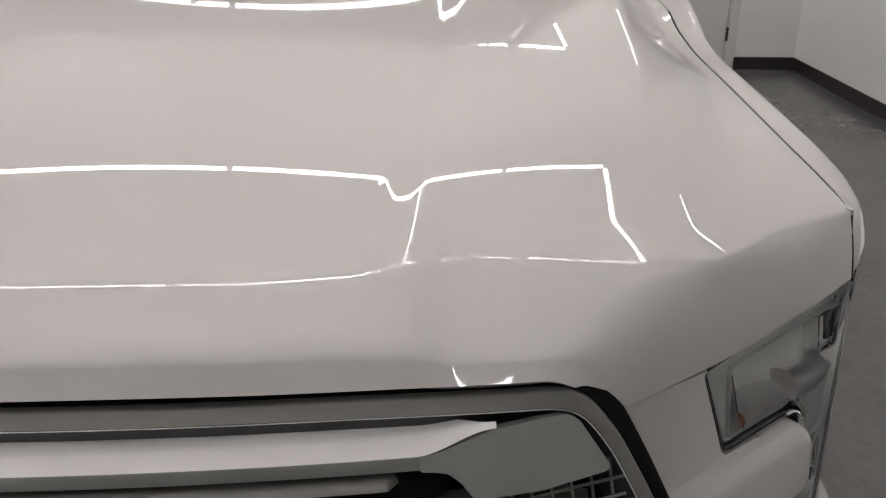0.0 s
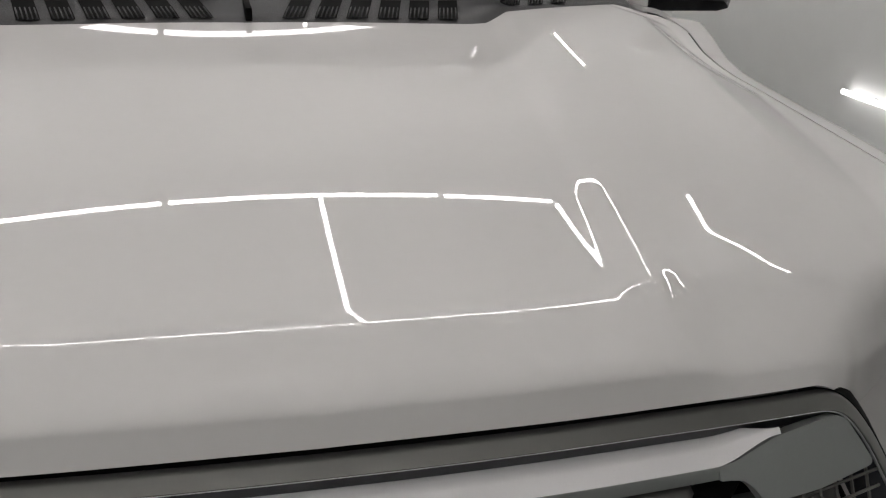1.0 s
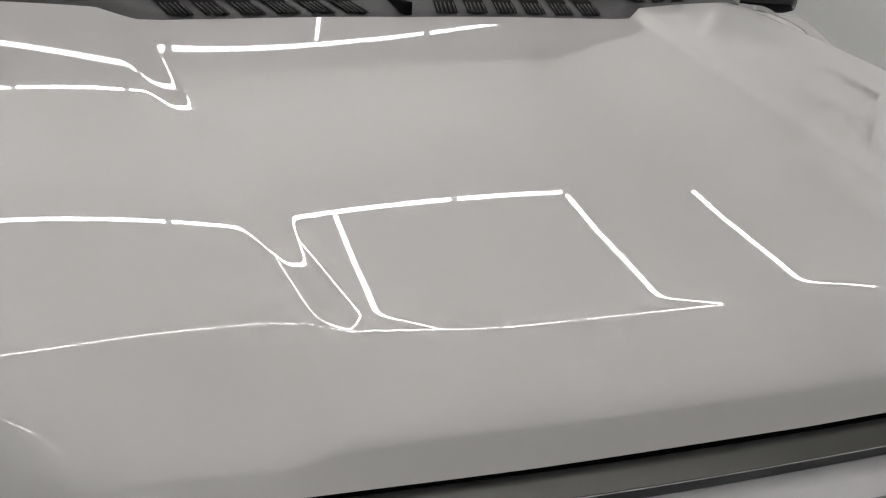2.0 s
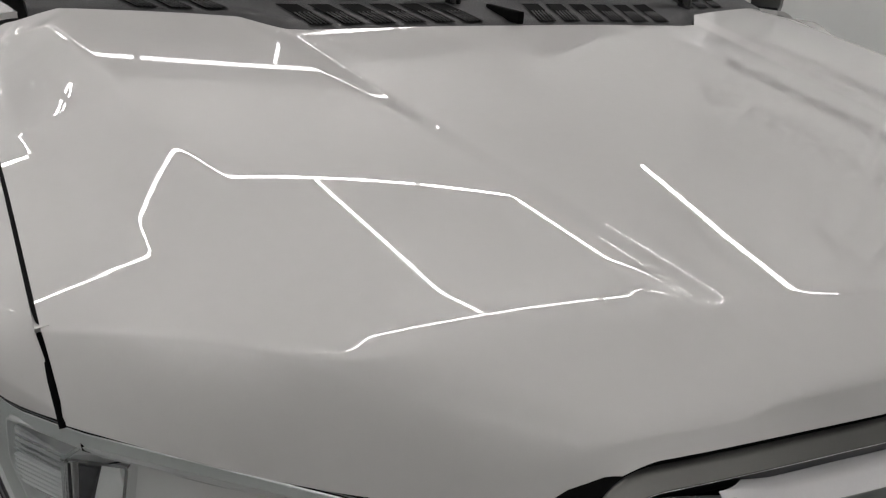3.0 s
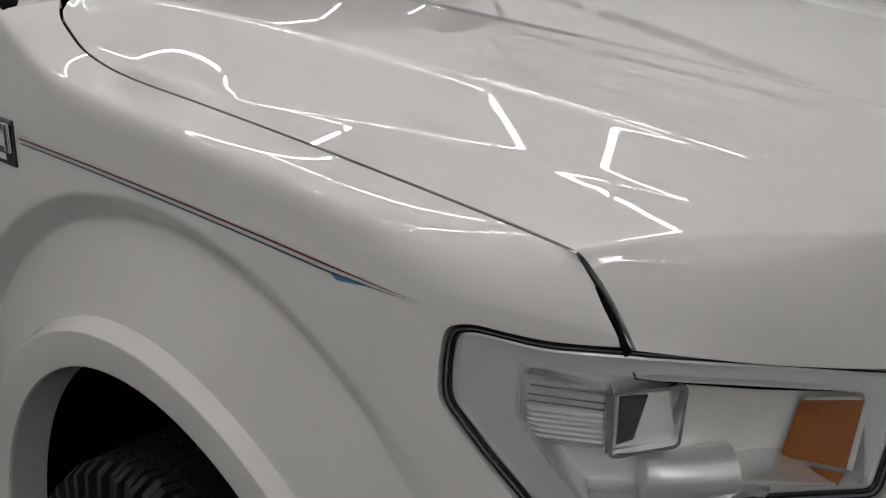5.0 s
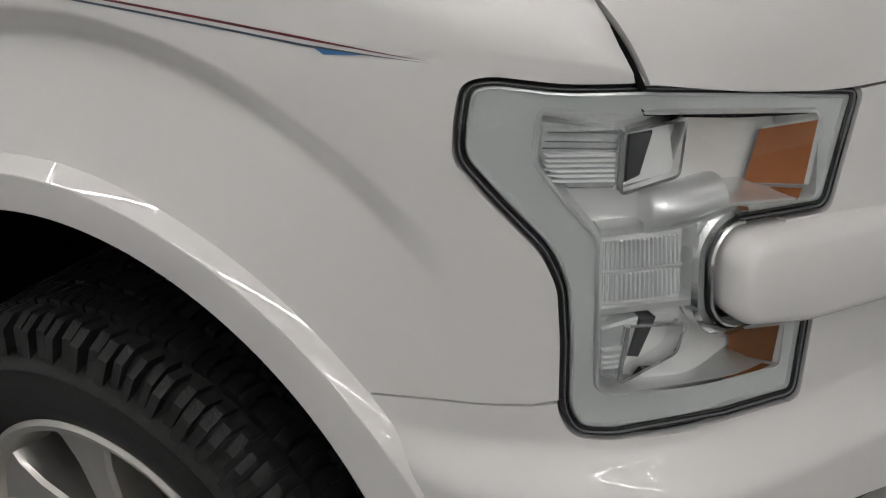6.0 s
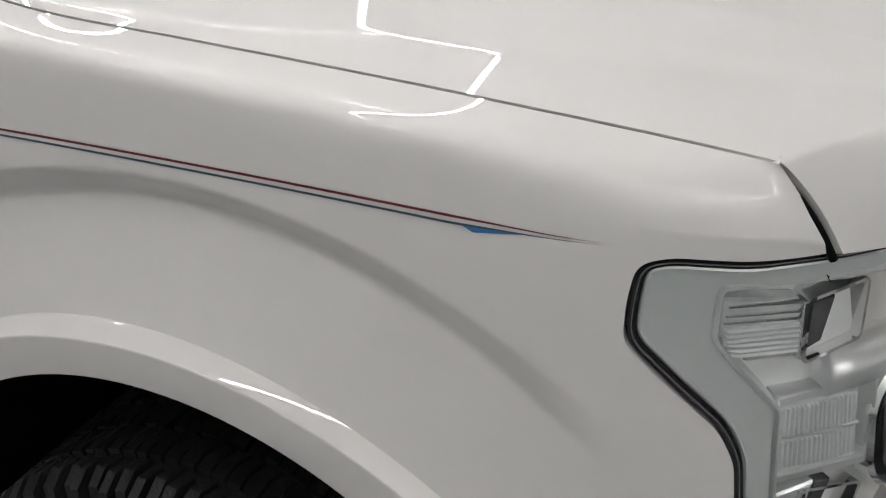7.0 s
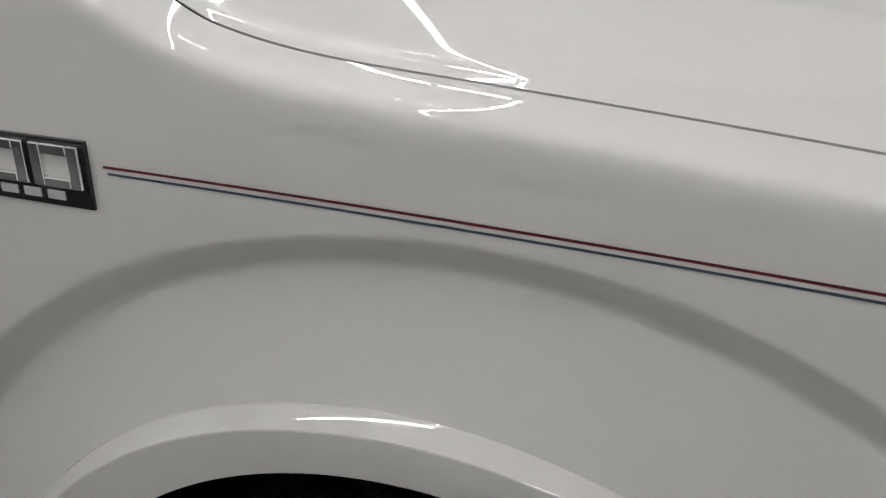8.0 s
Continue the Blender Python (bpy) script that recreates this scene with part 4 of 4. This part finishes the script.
def bar_profile(z_mid, half, prof, ends=0.02, n=80, lift=0.0):
    """A long bar across the grille: a profile of (up, out) swept along x, with drawn-in ends that may sweep up."""
    xs = np.linspace(-half, half, n)
    bm = bmesh.new()
    rows = []
    for x in xs:
        e = sm((half - abs(x)) / ends) if ends else 1.0
        e = max(float(e), 0.03)
        zm = z_mid + lift * (1 - e)
        rows.append([bm.verts.new((x, grille_y(x, zm + du) - do * e - (1 - e) * (prof[0][1] if lift == 0 else 0.010), zm + du * (0.3 + 0.7 * e))) for du, do in prof])
    m = len(prof)
    for a, b in zip(rows, rows[1:]):
        for k in range(m - 1):
            bm.faces.new((a[k], a[k + 1], b[k + 1], b[k]))
    bm.faces.new(rows[0])
    bm.faces.new(rows[-1][::-1])
    bmesh.ops.recalc_face_normals(bm, faces=bm.faces)
    sharpen(bm, 35)
    return bm


# upper bar: bright slanted top, lamp glare painted in, satin face, long slot below
gp("upper_bar", bar_profile(1.070, 0.435, [(0.0102, -0.03), (0.0104, -0.0012), (0.0086, 0.0016), (0.0082, 0.0030), (-0.0020, 0.0118), (-0.0029, 0.0124), (-0.0034, -0.03)], 0.075, 160, 0.0165), M_SATIN_GLARE, "satin silver upper bar with lamp glare in its colour")
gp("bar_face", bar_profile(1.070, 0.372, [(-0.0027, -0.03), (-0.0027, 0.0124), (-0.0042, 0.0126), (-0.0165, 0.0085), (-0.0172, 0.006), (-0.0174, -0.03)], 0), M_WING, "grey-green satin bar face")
gp("slot_lining", grille_plate(rounded([(-0.397, 1.058), (0.397, 1.058), (0.404, 1.040), (0.385, 1.016), (-0.385, 1.016), (-0.404, 1.040)], 0.008), -0.04, -0.008), M_DEEP, "black slot")
gp("slot_blade", bar_profile(1.0385, 0.366, [(0.0062, -0.03), (0.0062, -0.006), (0.0045, -0.001), (-0.0045, 0.003), (-0.006, 0.000), (-0.006, -0.03)], 0.03), M_SATIN, "dark satin blade in the slot")
for z in (0.99, 0.93, 0.85):
    gp("cross_bar", bar_profile(z, 0.53, [(0.022, -0.03), (0.020, 0.002), (0.010, 0.012), (-0.014, 0.018), (-0.022, 0.004), (-0.024, -0.03)], 0.04), M_SATIN)
gp("backing", grille_plate([(-0.60, 0.90), (-0.50, 1.075), (0.50, 1.075), (0.60, 0.90), (0.50, 0.70), (-0.50, 0.70)], -0.10, -0.06), M_DEEP)
for side in (-1, 1):
    wing = rounded([(0.366, 1.0668), (0.385, 1.0700), (0.405, 1.0770), (0.430, 1.0850), (0.470, 1.0905), (0.500, 1.0925), (0.511, 1.0880), (0.541, 1.0460), (0.540, 1.0405), (0.478, 1.0290), (0.416, 1.0255), (0.403, 1.0420), (0.391, 1.0510), (0.375, 1.0535), (0.366, 1.0535)], 0.004)
    ga, gb = np.meshgrid(np.linspace(0.355, 0.550, 60), np.linspace(1.100, 1.018, 40))
    bm = sheet(ga, gb, lambda p, q, side=side: np.stack([side * p, grille_y(p, q) - 0.0122, q], -1), keep=[wing], flange=0.014, outward=(0, -1, 0))
    gp("corner_wing", bm, M_WING, "satin silver corner panel")
    for k in range(7):
        x = 0.43 + k * 0.019
        z1 = 1.022 + (x - 0.43) * 0.17
        gp("mesh_bar", tube_path([(side * x, grille_y(x, z1) + 0.006, z1), (side * (x + 0.012), grille_y(x, 0.95) + 0.006, 0.95)], 0.0017, 6), M_SATIN)
    for k in range(4):
        z = 1.014 - k * 0.016
        gp("mesh_bar", tube_path([(side * (0.42 + 0.01 * k), grille_y(0.42, z) + 0.006, z - 0.01), (side * 0.56, grille_y(0.56, z) + 0.006, z + 0.012)], 0.0017, 6), M_SATIN)

# ---- cowl ----
cowl = empty("cowl")
cowl.parent = truck
cowl.matrix_parent_inverse = TINV
tagged(cowl, "dark textured plastic cowl with rows of vents")
xs = np.linspace(-0.82, 0.82, 165)
tt = np.linspace(0, 1, 14)


def glass_y(ax):
    return 1.165 + 0.15 * np.asarray(ax) ** 2


def cowl_point(x, t):
    ax = np.abs(x)
    yr = np.interp(ax, REAR_X, REAR_Y)
    z0 = hood_top(np.minimum(ax, 0.86), yr)
    ridge = np.exp(-((ax - 0.47) / 0.045) ** 2)
    y = yr + 0.004 + (np.maximum(glass_y(ax) - yr, 0.03)) * t
    z = z0 - 0.012 + 0.010 * sm(t * 5) + (1.345 - 0.012 * ax - z0) * t + 0.012 * ridge * sm(t * 3) * (1 - t)
    return np.stack([x, y, z], -1)


XX, TT = np.meshgrid(xs, tt)
part("cowl_panel", sheet(XX, TT, cowl_point, flange=0.02), M_COWL, cowl)


def vent(x, w, t0, t1, slant):
    bm = bmesh.new()
    n = 4
    rows = []
    for k in range(n + 1):
        t = t0 + (t1 - t0) * k / n
        cx = x + slant * (t - t0)
        rows.append([Vector(cowl_point(np.array(cx + s * w / 2), np.array(t))) for s in (-1, 1)])
    out = [[bm.verts.new(p + Vector((0, 0, 0.0025))) for p in r] for r in rows]
    for a, b in zip(out, out[1:]):
        bm.faces.new((a[0], a[1], b[1], b[0]))
    v = part("vent", bm, M_DEEP, cowl)
    for k in range(5):
        f = (k + 0.5) / 5
        a, b = rows[0][0].lerp(rows[0][1], f), rows[2][0].lerp(rows[2][1], f)
        part("vent_rib", tube_path([a + Vector((0, 0.002, 0.004)), b + Vector((0, 0, 0.004))], 0.0014, 5), M_COWL, v)


for side in (-1, 1):
    for k in range(6):
        vent(side * (0.080 + k * 0.058), 0.040, 0.14, 0.66, side * 0.05)
    for k in range(3):
        vent(side * (0.525 + k * 0.055), 0.036, 0.22, 0.85, side * 0.05)
part("centre_clip", box_bm(bmesh.new(), (-0.006, 0.957, 1.313), (0.006, 1.08, 1.335), 0.002), M_BLACK, cowl)

# ---- windscreen, pillars, cab ----
yy, uu = np.linspace(0, 1, 24), np.linspace(-1, 1, 31)
U2, T2 = np.meshgrid(uu, yy)


def screen(u, t, d=0.0):
    x = u * (0.868 - 0.13 * t)
    y = glass_y(x) - 0.015 + 0.74 * t + d
    z = 1.330 + 0.50 * t
    return np.stack([x, y, z], -1)


tpart("windscreen", sheet(U2, T2, screen, outward=(0, -1, 1)), M_GLASS, label="dark tinted windscreen")
tpart("dashboard", sheet(U2, T2, lambda u, t: np.stack([u * 0.78, 1.28 + 0.70 * t, 1.30 + 0.03 * np.sin(t * 3) - 0.25 * t], -1)), M_CABIN, label="black dashboard")
tpart("roof", sheet(U2, T2, lambda u, t: np.stack([u * 0.72, 1.93 + 0.06 * u * u + 1.66 * t, 1.835 + 0.05 * np.sin(np.pi * np.clip(t, 0, 1)) * (1 - u * u * 0.6)], -1), flange=0.03), M_PAINT)
for side in (-1, 1):
    a, b = np.array([0.900, 1.335, 1.325]), np.array([0.748, 2.01, 1.835])
    bm = tube_path([(side * a[0], a[1], a[2] - 0.05), (side * a[0], a[1], a[2]), (side * b[0], b[1], b[2])], [0.030, 0.030, 0.028], 10)
    tpart("pillar", bm, M_PAINT)
    # door and side skin behind the fender
    dd, zz = np.meshgrid(np.linspace(1.46, 3.55, 60), np.linspace(1.215, 0.45, 40))
    tpart("cab_side", sheet(dd, zz, lambda y, z, s=side: np.stack([s * (0.972 - 0.05 * np.clip(z - 1.12, 0, 1) ** 1.2 * 3), y, z], -1), flange=0.02, outward=(side, 0, 0)), M_PAINT)
    dd, zz = np.meshgrid(np.linspace(0, 1, 20), np.linspace(0, 1, 12))
    tpart("side_window", sheet(dd, zz, lambda t, h, s=side: np.stack([s * (0.95 - 0.22 * h), 1.32 + 0.55 * h + t * (2.2 - 0.7 * h), 1.22 + 0.60 * h], -1), outward=(side, 0, 0)), M_GLASS)
    # cowl top of the fender beside the screen
    dd, zz = np.meshgrid(np.linspace(0, 1, 24), np.linspace(0, 1, 24))

    def shoulder(t, s_, side=side):
        y = 1.150 + 0.35 * t
        xi = 0.838 + 0.02 * t
        xo = 0.962
        zi, zo = 1.312 - 0.01 * t, 1.165 + 0.05 * t
        q = s_
        x = xi + (xo - xi) * np.sin(q * np.pi / 2)
        z = zo + (zi - zo) * np.cos(q * np.pi / 2)
        return np.stack([side * x, y, z], -1)

    tpart("fender_top", sheet(dd, zz, shoulder, flange=0.01, outward=(side, 0, 1)), M_PAINT)

    # door mirror
    mir = empty("door_mirror")
    mir.parent = truck
    mir.matrix_parent_inverse = TINV
    tagged(mir, "black door mirror with a chrome cap")
    bm = bmesh.new()
    box_bm(bm, (1.00 if side > 0 else -1.26, 1.52, 1.25), (1.26 if side > 0 else -1.00, 1.66, 1.33), 0.03)
    part("mirror_base", bm, M_GLOSSBLACK, mir, smooth=True)
    bm = bmesh.new()
    box_bm(bm, (1.00 if side > 0 else -1.27, 1.51, 1.335), (1.27 if side > 0 else -1.00, 1.67, 1.56), 0.03)
    part("mirror_cap", bm, M_CHROME_SOFT, mir, "chrome mirror cap")
    part("mirror_arm", tube_path([(side * 0.93, 1.60, 1.26), (side * 1.02, 1.60, 1.28)], 0.03, 10), M_GLOSSBLACK, mir)

# wipers lie along the foot of the windscreen
for x0, x1 in ((-0.68, -0.06), (-0.02, 0.52)):
    wip = empty("wiper")
    wip.parent = truck
    wip.matrix_parent_inverse = TINV
    tagged(wip, "black windscreen wiper")
    a = Vector((x1, 1.115, 1.345))
    b = Vector((x0, 1.255, 1.425))
    part("wiper_arm", tube_path([a, a.lerp(b, 0.5) + Vector((0, -0.006, 0.014)), b], [0.011, 0.009, 0.006], 8), M_GLOSSBLACK, wip)
    part("wiper_blade", tube_path([a.lerp(b, 0.25) + Vector((0, 0.03, 0.012)), b + Vector((-0.04, 0.03, 0.012))], 0.007, 6), M_BLACK, wip)
    part("wiper_pivot", tube_path([a + Vector((0, 0, -0.03)), a + Vector((0, 0, 0.008))], 0.016, 12), M_GLOSSBLACK, wip)

# antenna on the right-hand fender
ant = empty("antenna")
ant.parent = truck
ant.matrix_parent_inverse = TINV
tagged(ant, "black rod antenna on a rubber foot")
FOOT = Vector((-0.912, 1.215, 1.292))
bm = bmesh.new()
bmesh.ops.create_uvsphere(bm, u_segments=20, v_segments=12, radius=1.0)
for v in bm.verts:
    v.co = FOOT + Vector((v.co.x * 0.016 + 0.30 * v.co.y * 0.03, v.co.y * 0.034, v.co.z * 0.014 + 0.36 * v.co.y * 0.034))
part("antenna_foot", bm, M_BLACK, ant)
part("antenna_rod", tube_path([FOOT + Vector((0, 0.012, 0.0)), FOOT + Vector((0, 0.016, 0.04)), FOOT + Vector((0.0, 0.10, 0.62))], [0.008, 0.005, 0.0022], 10), M_GLOSSBLACK, ant)

# closed body below: bed, underside
bm = bmesh.new()
box_bm(bm, (-0.965, 3.60, 0.55), (0.965, 5.25, 1.28), 0.04)
tpart("bed", bm, M_PAINT)
box_u = box_bm(bmesh.new(), (-0.45, 0.10, 0.40), (0.45, 5.1, 0.80), 0.02)
tpart("underbody", box_u, M_HIDDEN, smooth=False)
box_u = box_bm(bmesh.new(), (-0.88, 0.25, 0.80), (0.88, 1.14, 1.06), 0.02)
tpart("engine_bay", box_u, M_HIDDEN, smooth=False)
tpart("firewall", box_bm(bmesh.new(), (-0.90, 1.36, 0.42), (0.90, 3.5, 1.18), 0.02), M_CABIN, smooth=False)
tpart("cab_back", box_bm(bmesh.new(), (-0.72, 3.50, 1.18), (0.72, 3.56, 1.83), 0.02), M_PAINT, smooth=False)

# ---- wheels ----
def wheel(side, yc, treaded=True):
    wh = empty("wheel")
    wh.parent = truck
    wh.matrix_parent_inverse = TINV
    tagged(wh, "machined alloy wheel with a treaded all-terrain tyre")
    R, RIM, XO = 0.395, 0.245, 0.985

    def ring(prof, n=120):
        bm = bmesh.new()
        rows = []
        for k in range(n):
            q = 2 * math.pi * k / n
            rows.append([bm.verts.new((side * x, yc + r * math.cos(q), WHEEL_Z + r * math.sin(q))) for x, r in prof])
        for k in range(n):
            a, b = rows[k], rows[(k + 1) % n]
            for i in range(len(prof) - 1):
                bm.faces.new((a[i], a[i + 1], b[i + 1], b[i]))
        bmesh.ops.recalc_face_normals(bm, faces=bm.faces)
        sharpen(bm, 40)
        return bm

    ty = part("tyre", ring([(0.70, RIM - 0.01), (0.70, 0.34), (0.72, R - 0.02), (0.735, R - 0.012), (0.945, R - 0.012), (0.962, R - 0.024), (0.975, R - 0.05), (0.985, 0.335), (0.987, 0.330), (0.983, 0.326), (0.986, 0.30), (0.980, 0.268), (0.968, RIM), (0.95, RIM - 0.01)]), M_RUBBER, wh, "black all-terrain tyre")
    # shoulder and crown lugs
    n = 112
    rnd = random.Random(5)
    kinds = []
    for row, (x0, x1, r0, r1, wid, off) in enumerate(((0.925, 0.972, R - 0.034, R, 0.62, 0.0), (0.872, 0.918, R - 0.02, R + 0.001, 0.80, 0.4), (0.815, 0.865, R - 0.02, R + 0.002, 0.82, 0.0), (0.762, 0.808, R - 0.02, R + 0.001, 0.80, 0.5), (0.710, 0.755, R - 0.03, R, 0.62, 0.0))):
        bm = bmesh.new()
        half = math.pi / n * wid
        zig = half * 0.5
        pts = []
        for x, r, sk in ((x0, r1, -zig), ((x0 + x1) / 2, r1, zig * 0.6), (x1, r1 - (0.012 if row in (0,) else 0.0), 0.0)):
            pts.append([bm.verts.new((side * x, r * math.sin(q), r * math.cos(q))) for q in (sk - half, sk + half)])
        low = [[bm.verts.new((v.co.x + (0.008 * side if (i == 2 and row == 0) else 0), v.co.y * r0 / r1 * 1.02, v.co.z * r0 / r1)) for v in p] for i, p in enumerate(pts)]
        for i in range(2):
            bm.faces.new((pts[i][0], pts[i][1], pts[i + 1][1], pts[i + 1][0]))
            for s in (0, 1):
                bm.faces.new((pts[i][s], pts[i + 1][s], low[i + 1][s], low[i][s]))
        for i in (0, 2):
            bm.faces.new((pts[i][0], pts[i][1], low[i][1], low[i][0]))
        bmesh.ops.recalc_face_normals(bm, faces=bm.faces)
        me = bpy.data.meshes.new("tread_block")
        bm.to_mesh(me)
        bm.free()
        me.materials.append(M_RUBBER)
        kinds.append((me, off))
    for me, off in kinds if treaded else []:
        for k in range(n):
            q = 2 * math.pi * (k + off + rnd.uniform(-0.13, 0.13)) / n
            if math.cos(q) < -0.25:
                continue
            ob = new("tread_block", me)
            ob.parent = ty
            long = 1.0 + (0.008 if k % 2 else 0.0)
            ob.matrix_basis = Matrix.Translation((0, yc, WHEEL_Z)) @ Matrix.Rotation(q, 4, "X") @ Matrix.Diagonal((long if off == 0 else 1.0, rnd.choice((0.80, 0.95, 1.10)), 1.0, 1.0))
    # raised ribs round the upper sidewall
    for k in range(n if treaded else 0):
        q = 2 * math.pi * k / n
        if math.cos(q) > -0.25 and k % 7 != 0:
            bm = box_bm(bmesh.new(), (-0.004, -0.0035, 0.338), (0.0025, 0.0035, 0.352), 0.001)
            rib = part("sidewall_rib", bm, M_RUBBER, ty, smooth=False)
            rib.matrix_basis = Matrix.Translation((side * 0.9835, yc, WHEEL_Z)) @ Matrix.Rotation(q, 4, "X") @ Matrix.Rotation(0.35, 4, "Y")
    part("rim", ring([(0.72, RIM - 0.004), (0.90, RIM - 0.03), (0.948, RIM - 0.022), (0.970, RIM - 0.016), (0.974, RIM - 0.006), (0.970, RIM + 0.001), (0.955, RIM + 0.002)]), M_RIM, wh, "machined alloy rim")
    part("brake_disc", ring([(0.84, 0.02), (0.84, 0.165), (0.855, 0.168), (0.855, 0.02)], 48), M_SATIN, wh)
    for k in range(6):
        q = 2 * math.pi * k / 6 + 0.35
        edge = []
        for f, half in ((0.0, 0.030), (0.30, 0.026), (0.62, 0.030), (0.86, 0.044), (1.0, 0.066)):
            edge.append((0.055 + f * (RIM - 0.072), half))
        line = [(r, h) for r, h in edge] + [(r, -h) for r, h in edge[::-1]]
        bm = bmesh.new()
        rows = []
        for inset, x in ((0.006, 0.885), (0.0, 0.905), (0.0, 0.947), (0.005, 0.954)):
            rows.append([bm.verts.new((side * (x - 0.016 * (1 - r / RIM)), yc + r * math.cos(q) - (h - math.copysign(inset, h)) * math.sin(q), WHEEL_Z + r * math.sin(q) + (h - math.copysign(inset, h)) * math.cos(q))) for r, h in line])
        for c, d in zip(rows, rows[1:]):
            for i in range(len(line)):
                bm.faces.new((c[i], c[(i + 1) % len(line)], d[(i + 1) % len(line)], d[i]))
        bm.faces.new(rows[-1])
        bmesh.ops.triangulate(bm, faces=[f for f in bm.faces if len(f.verts) > 4])
        bmesh.ops.recalc_face_normals(bm, faces=bm.faces)
        sharpen(bm, 30)
        part("spoke", bm, M_RIM, wh)
    part("hub_cap", ring([(0.93, 0.001), (0.952, 0.001), (0.955, 0.05), (0.945, 0.072), (0.92, 0.075)], 40), M_CHROME_SOFT, wh)
    return wh


wheel(-1, WHEEL_Y)
wheel(1, WHEEL_Y)
wheel(-1, 4.52, False)
wheel(1, 4.52, False)

# ---- badge on the right-hand fender, and its twin ----
for side in (-1, 1):
    bd = empty("fender_badge")
    bd.parent = truck
    bd.matrix_parent_inverse = TINV
    tagged(bd, "chrome block badge on a black plate")
    X = 0.972

    def bp(name, y0, y1, z0, z1, d0, d1, m, bev=0.001, label=""):
        lo = (min(side * (X + d0), side * (X + d1)), y0, z0)
        hi = (max(side * (X + d0), side * (X + d1)), y1, z1)
        return part(name, box_bm(bmesh.new(), lo, hi, bev), m, bd, label, smooth=False)

    bp("plate", 1.101, 1.34, 1.083, 1.146, -0.002, 0.003, M_GLOSSBLACK, 0.0008, "black badge plate")
    for k in range(4):
        y0 = 1.106 + k * 0.058
        for a, b, c, d in ((0.0, 0.012, 0.0, 0.040), (0.040, 0.052, 0.0, 0.040), (0.012, 0.040, 0.030, 0.040), (0.012, 0.040, 0.0, 0.009)):
            bp("chrome_block", y0 + a, y0 + b, 1.102 + c, 1.102 + d, 0.002, 0.0075, M_CHROME, 0.0014)
        bp("block_fill", y0 + 0.012, y0 + 0.040, 1.111, 1.132, 0.002, 0.0036, M_PAINT, 0.0004)
    for k in range(7):
        y0 = 1.130 + k * 0.026
        bp("letter_bar", y0, y0 + 0.019, 1.089, 1.0975, 0.002, 0.0042, M_CHROME_SOFT, 0.0006)
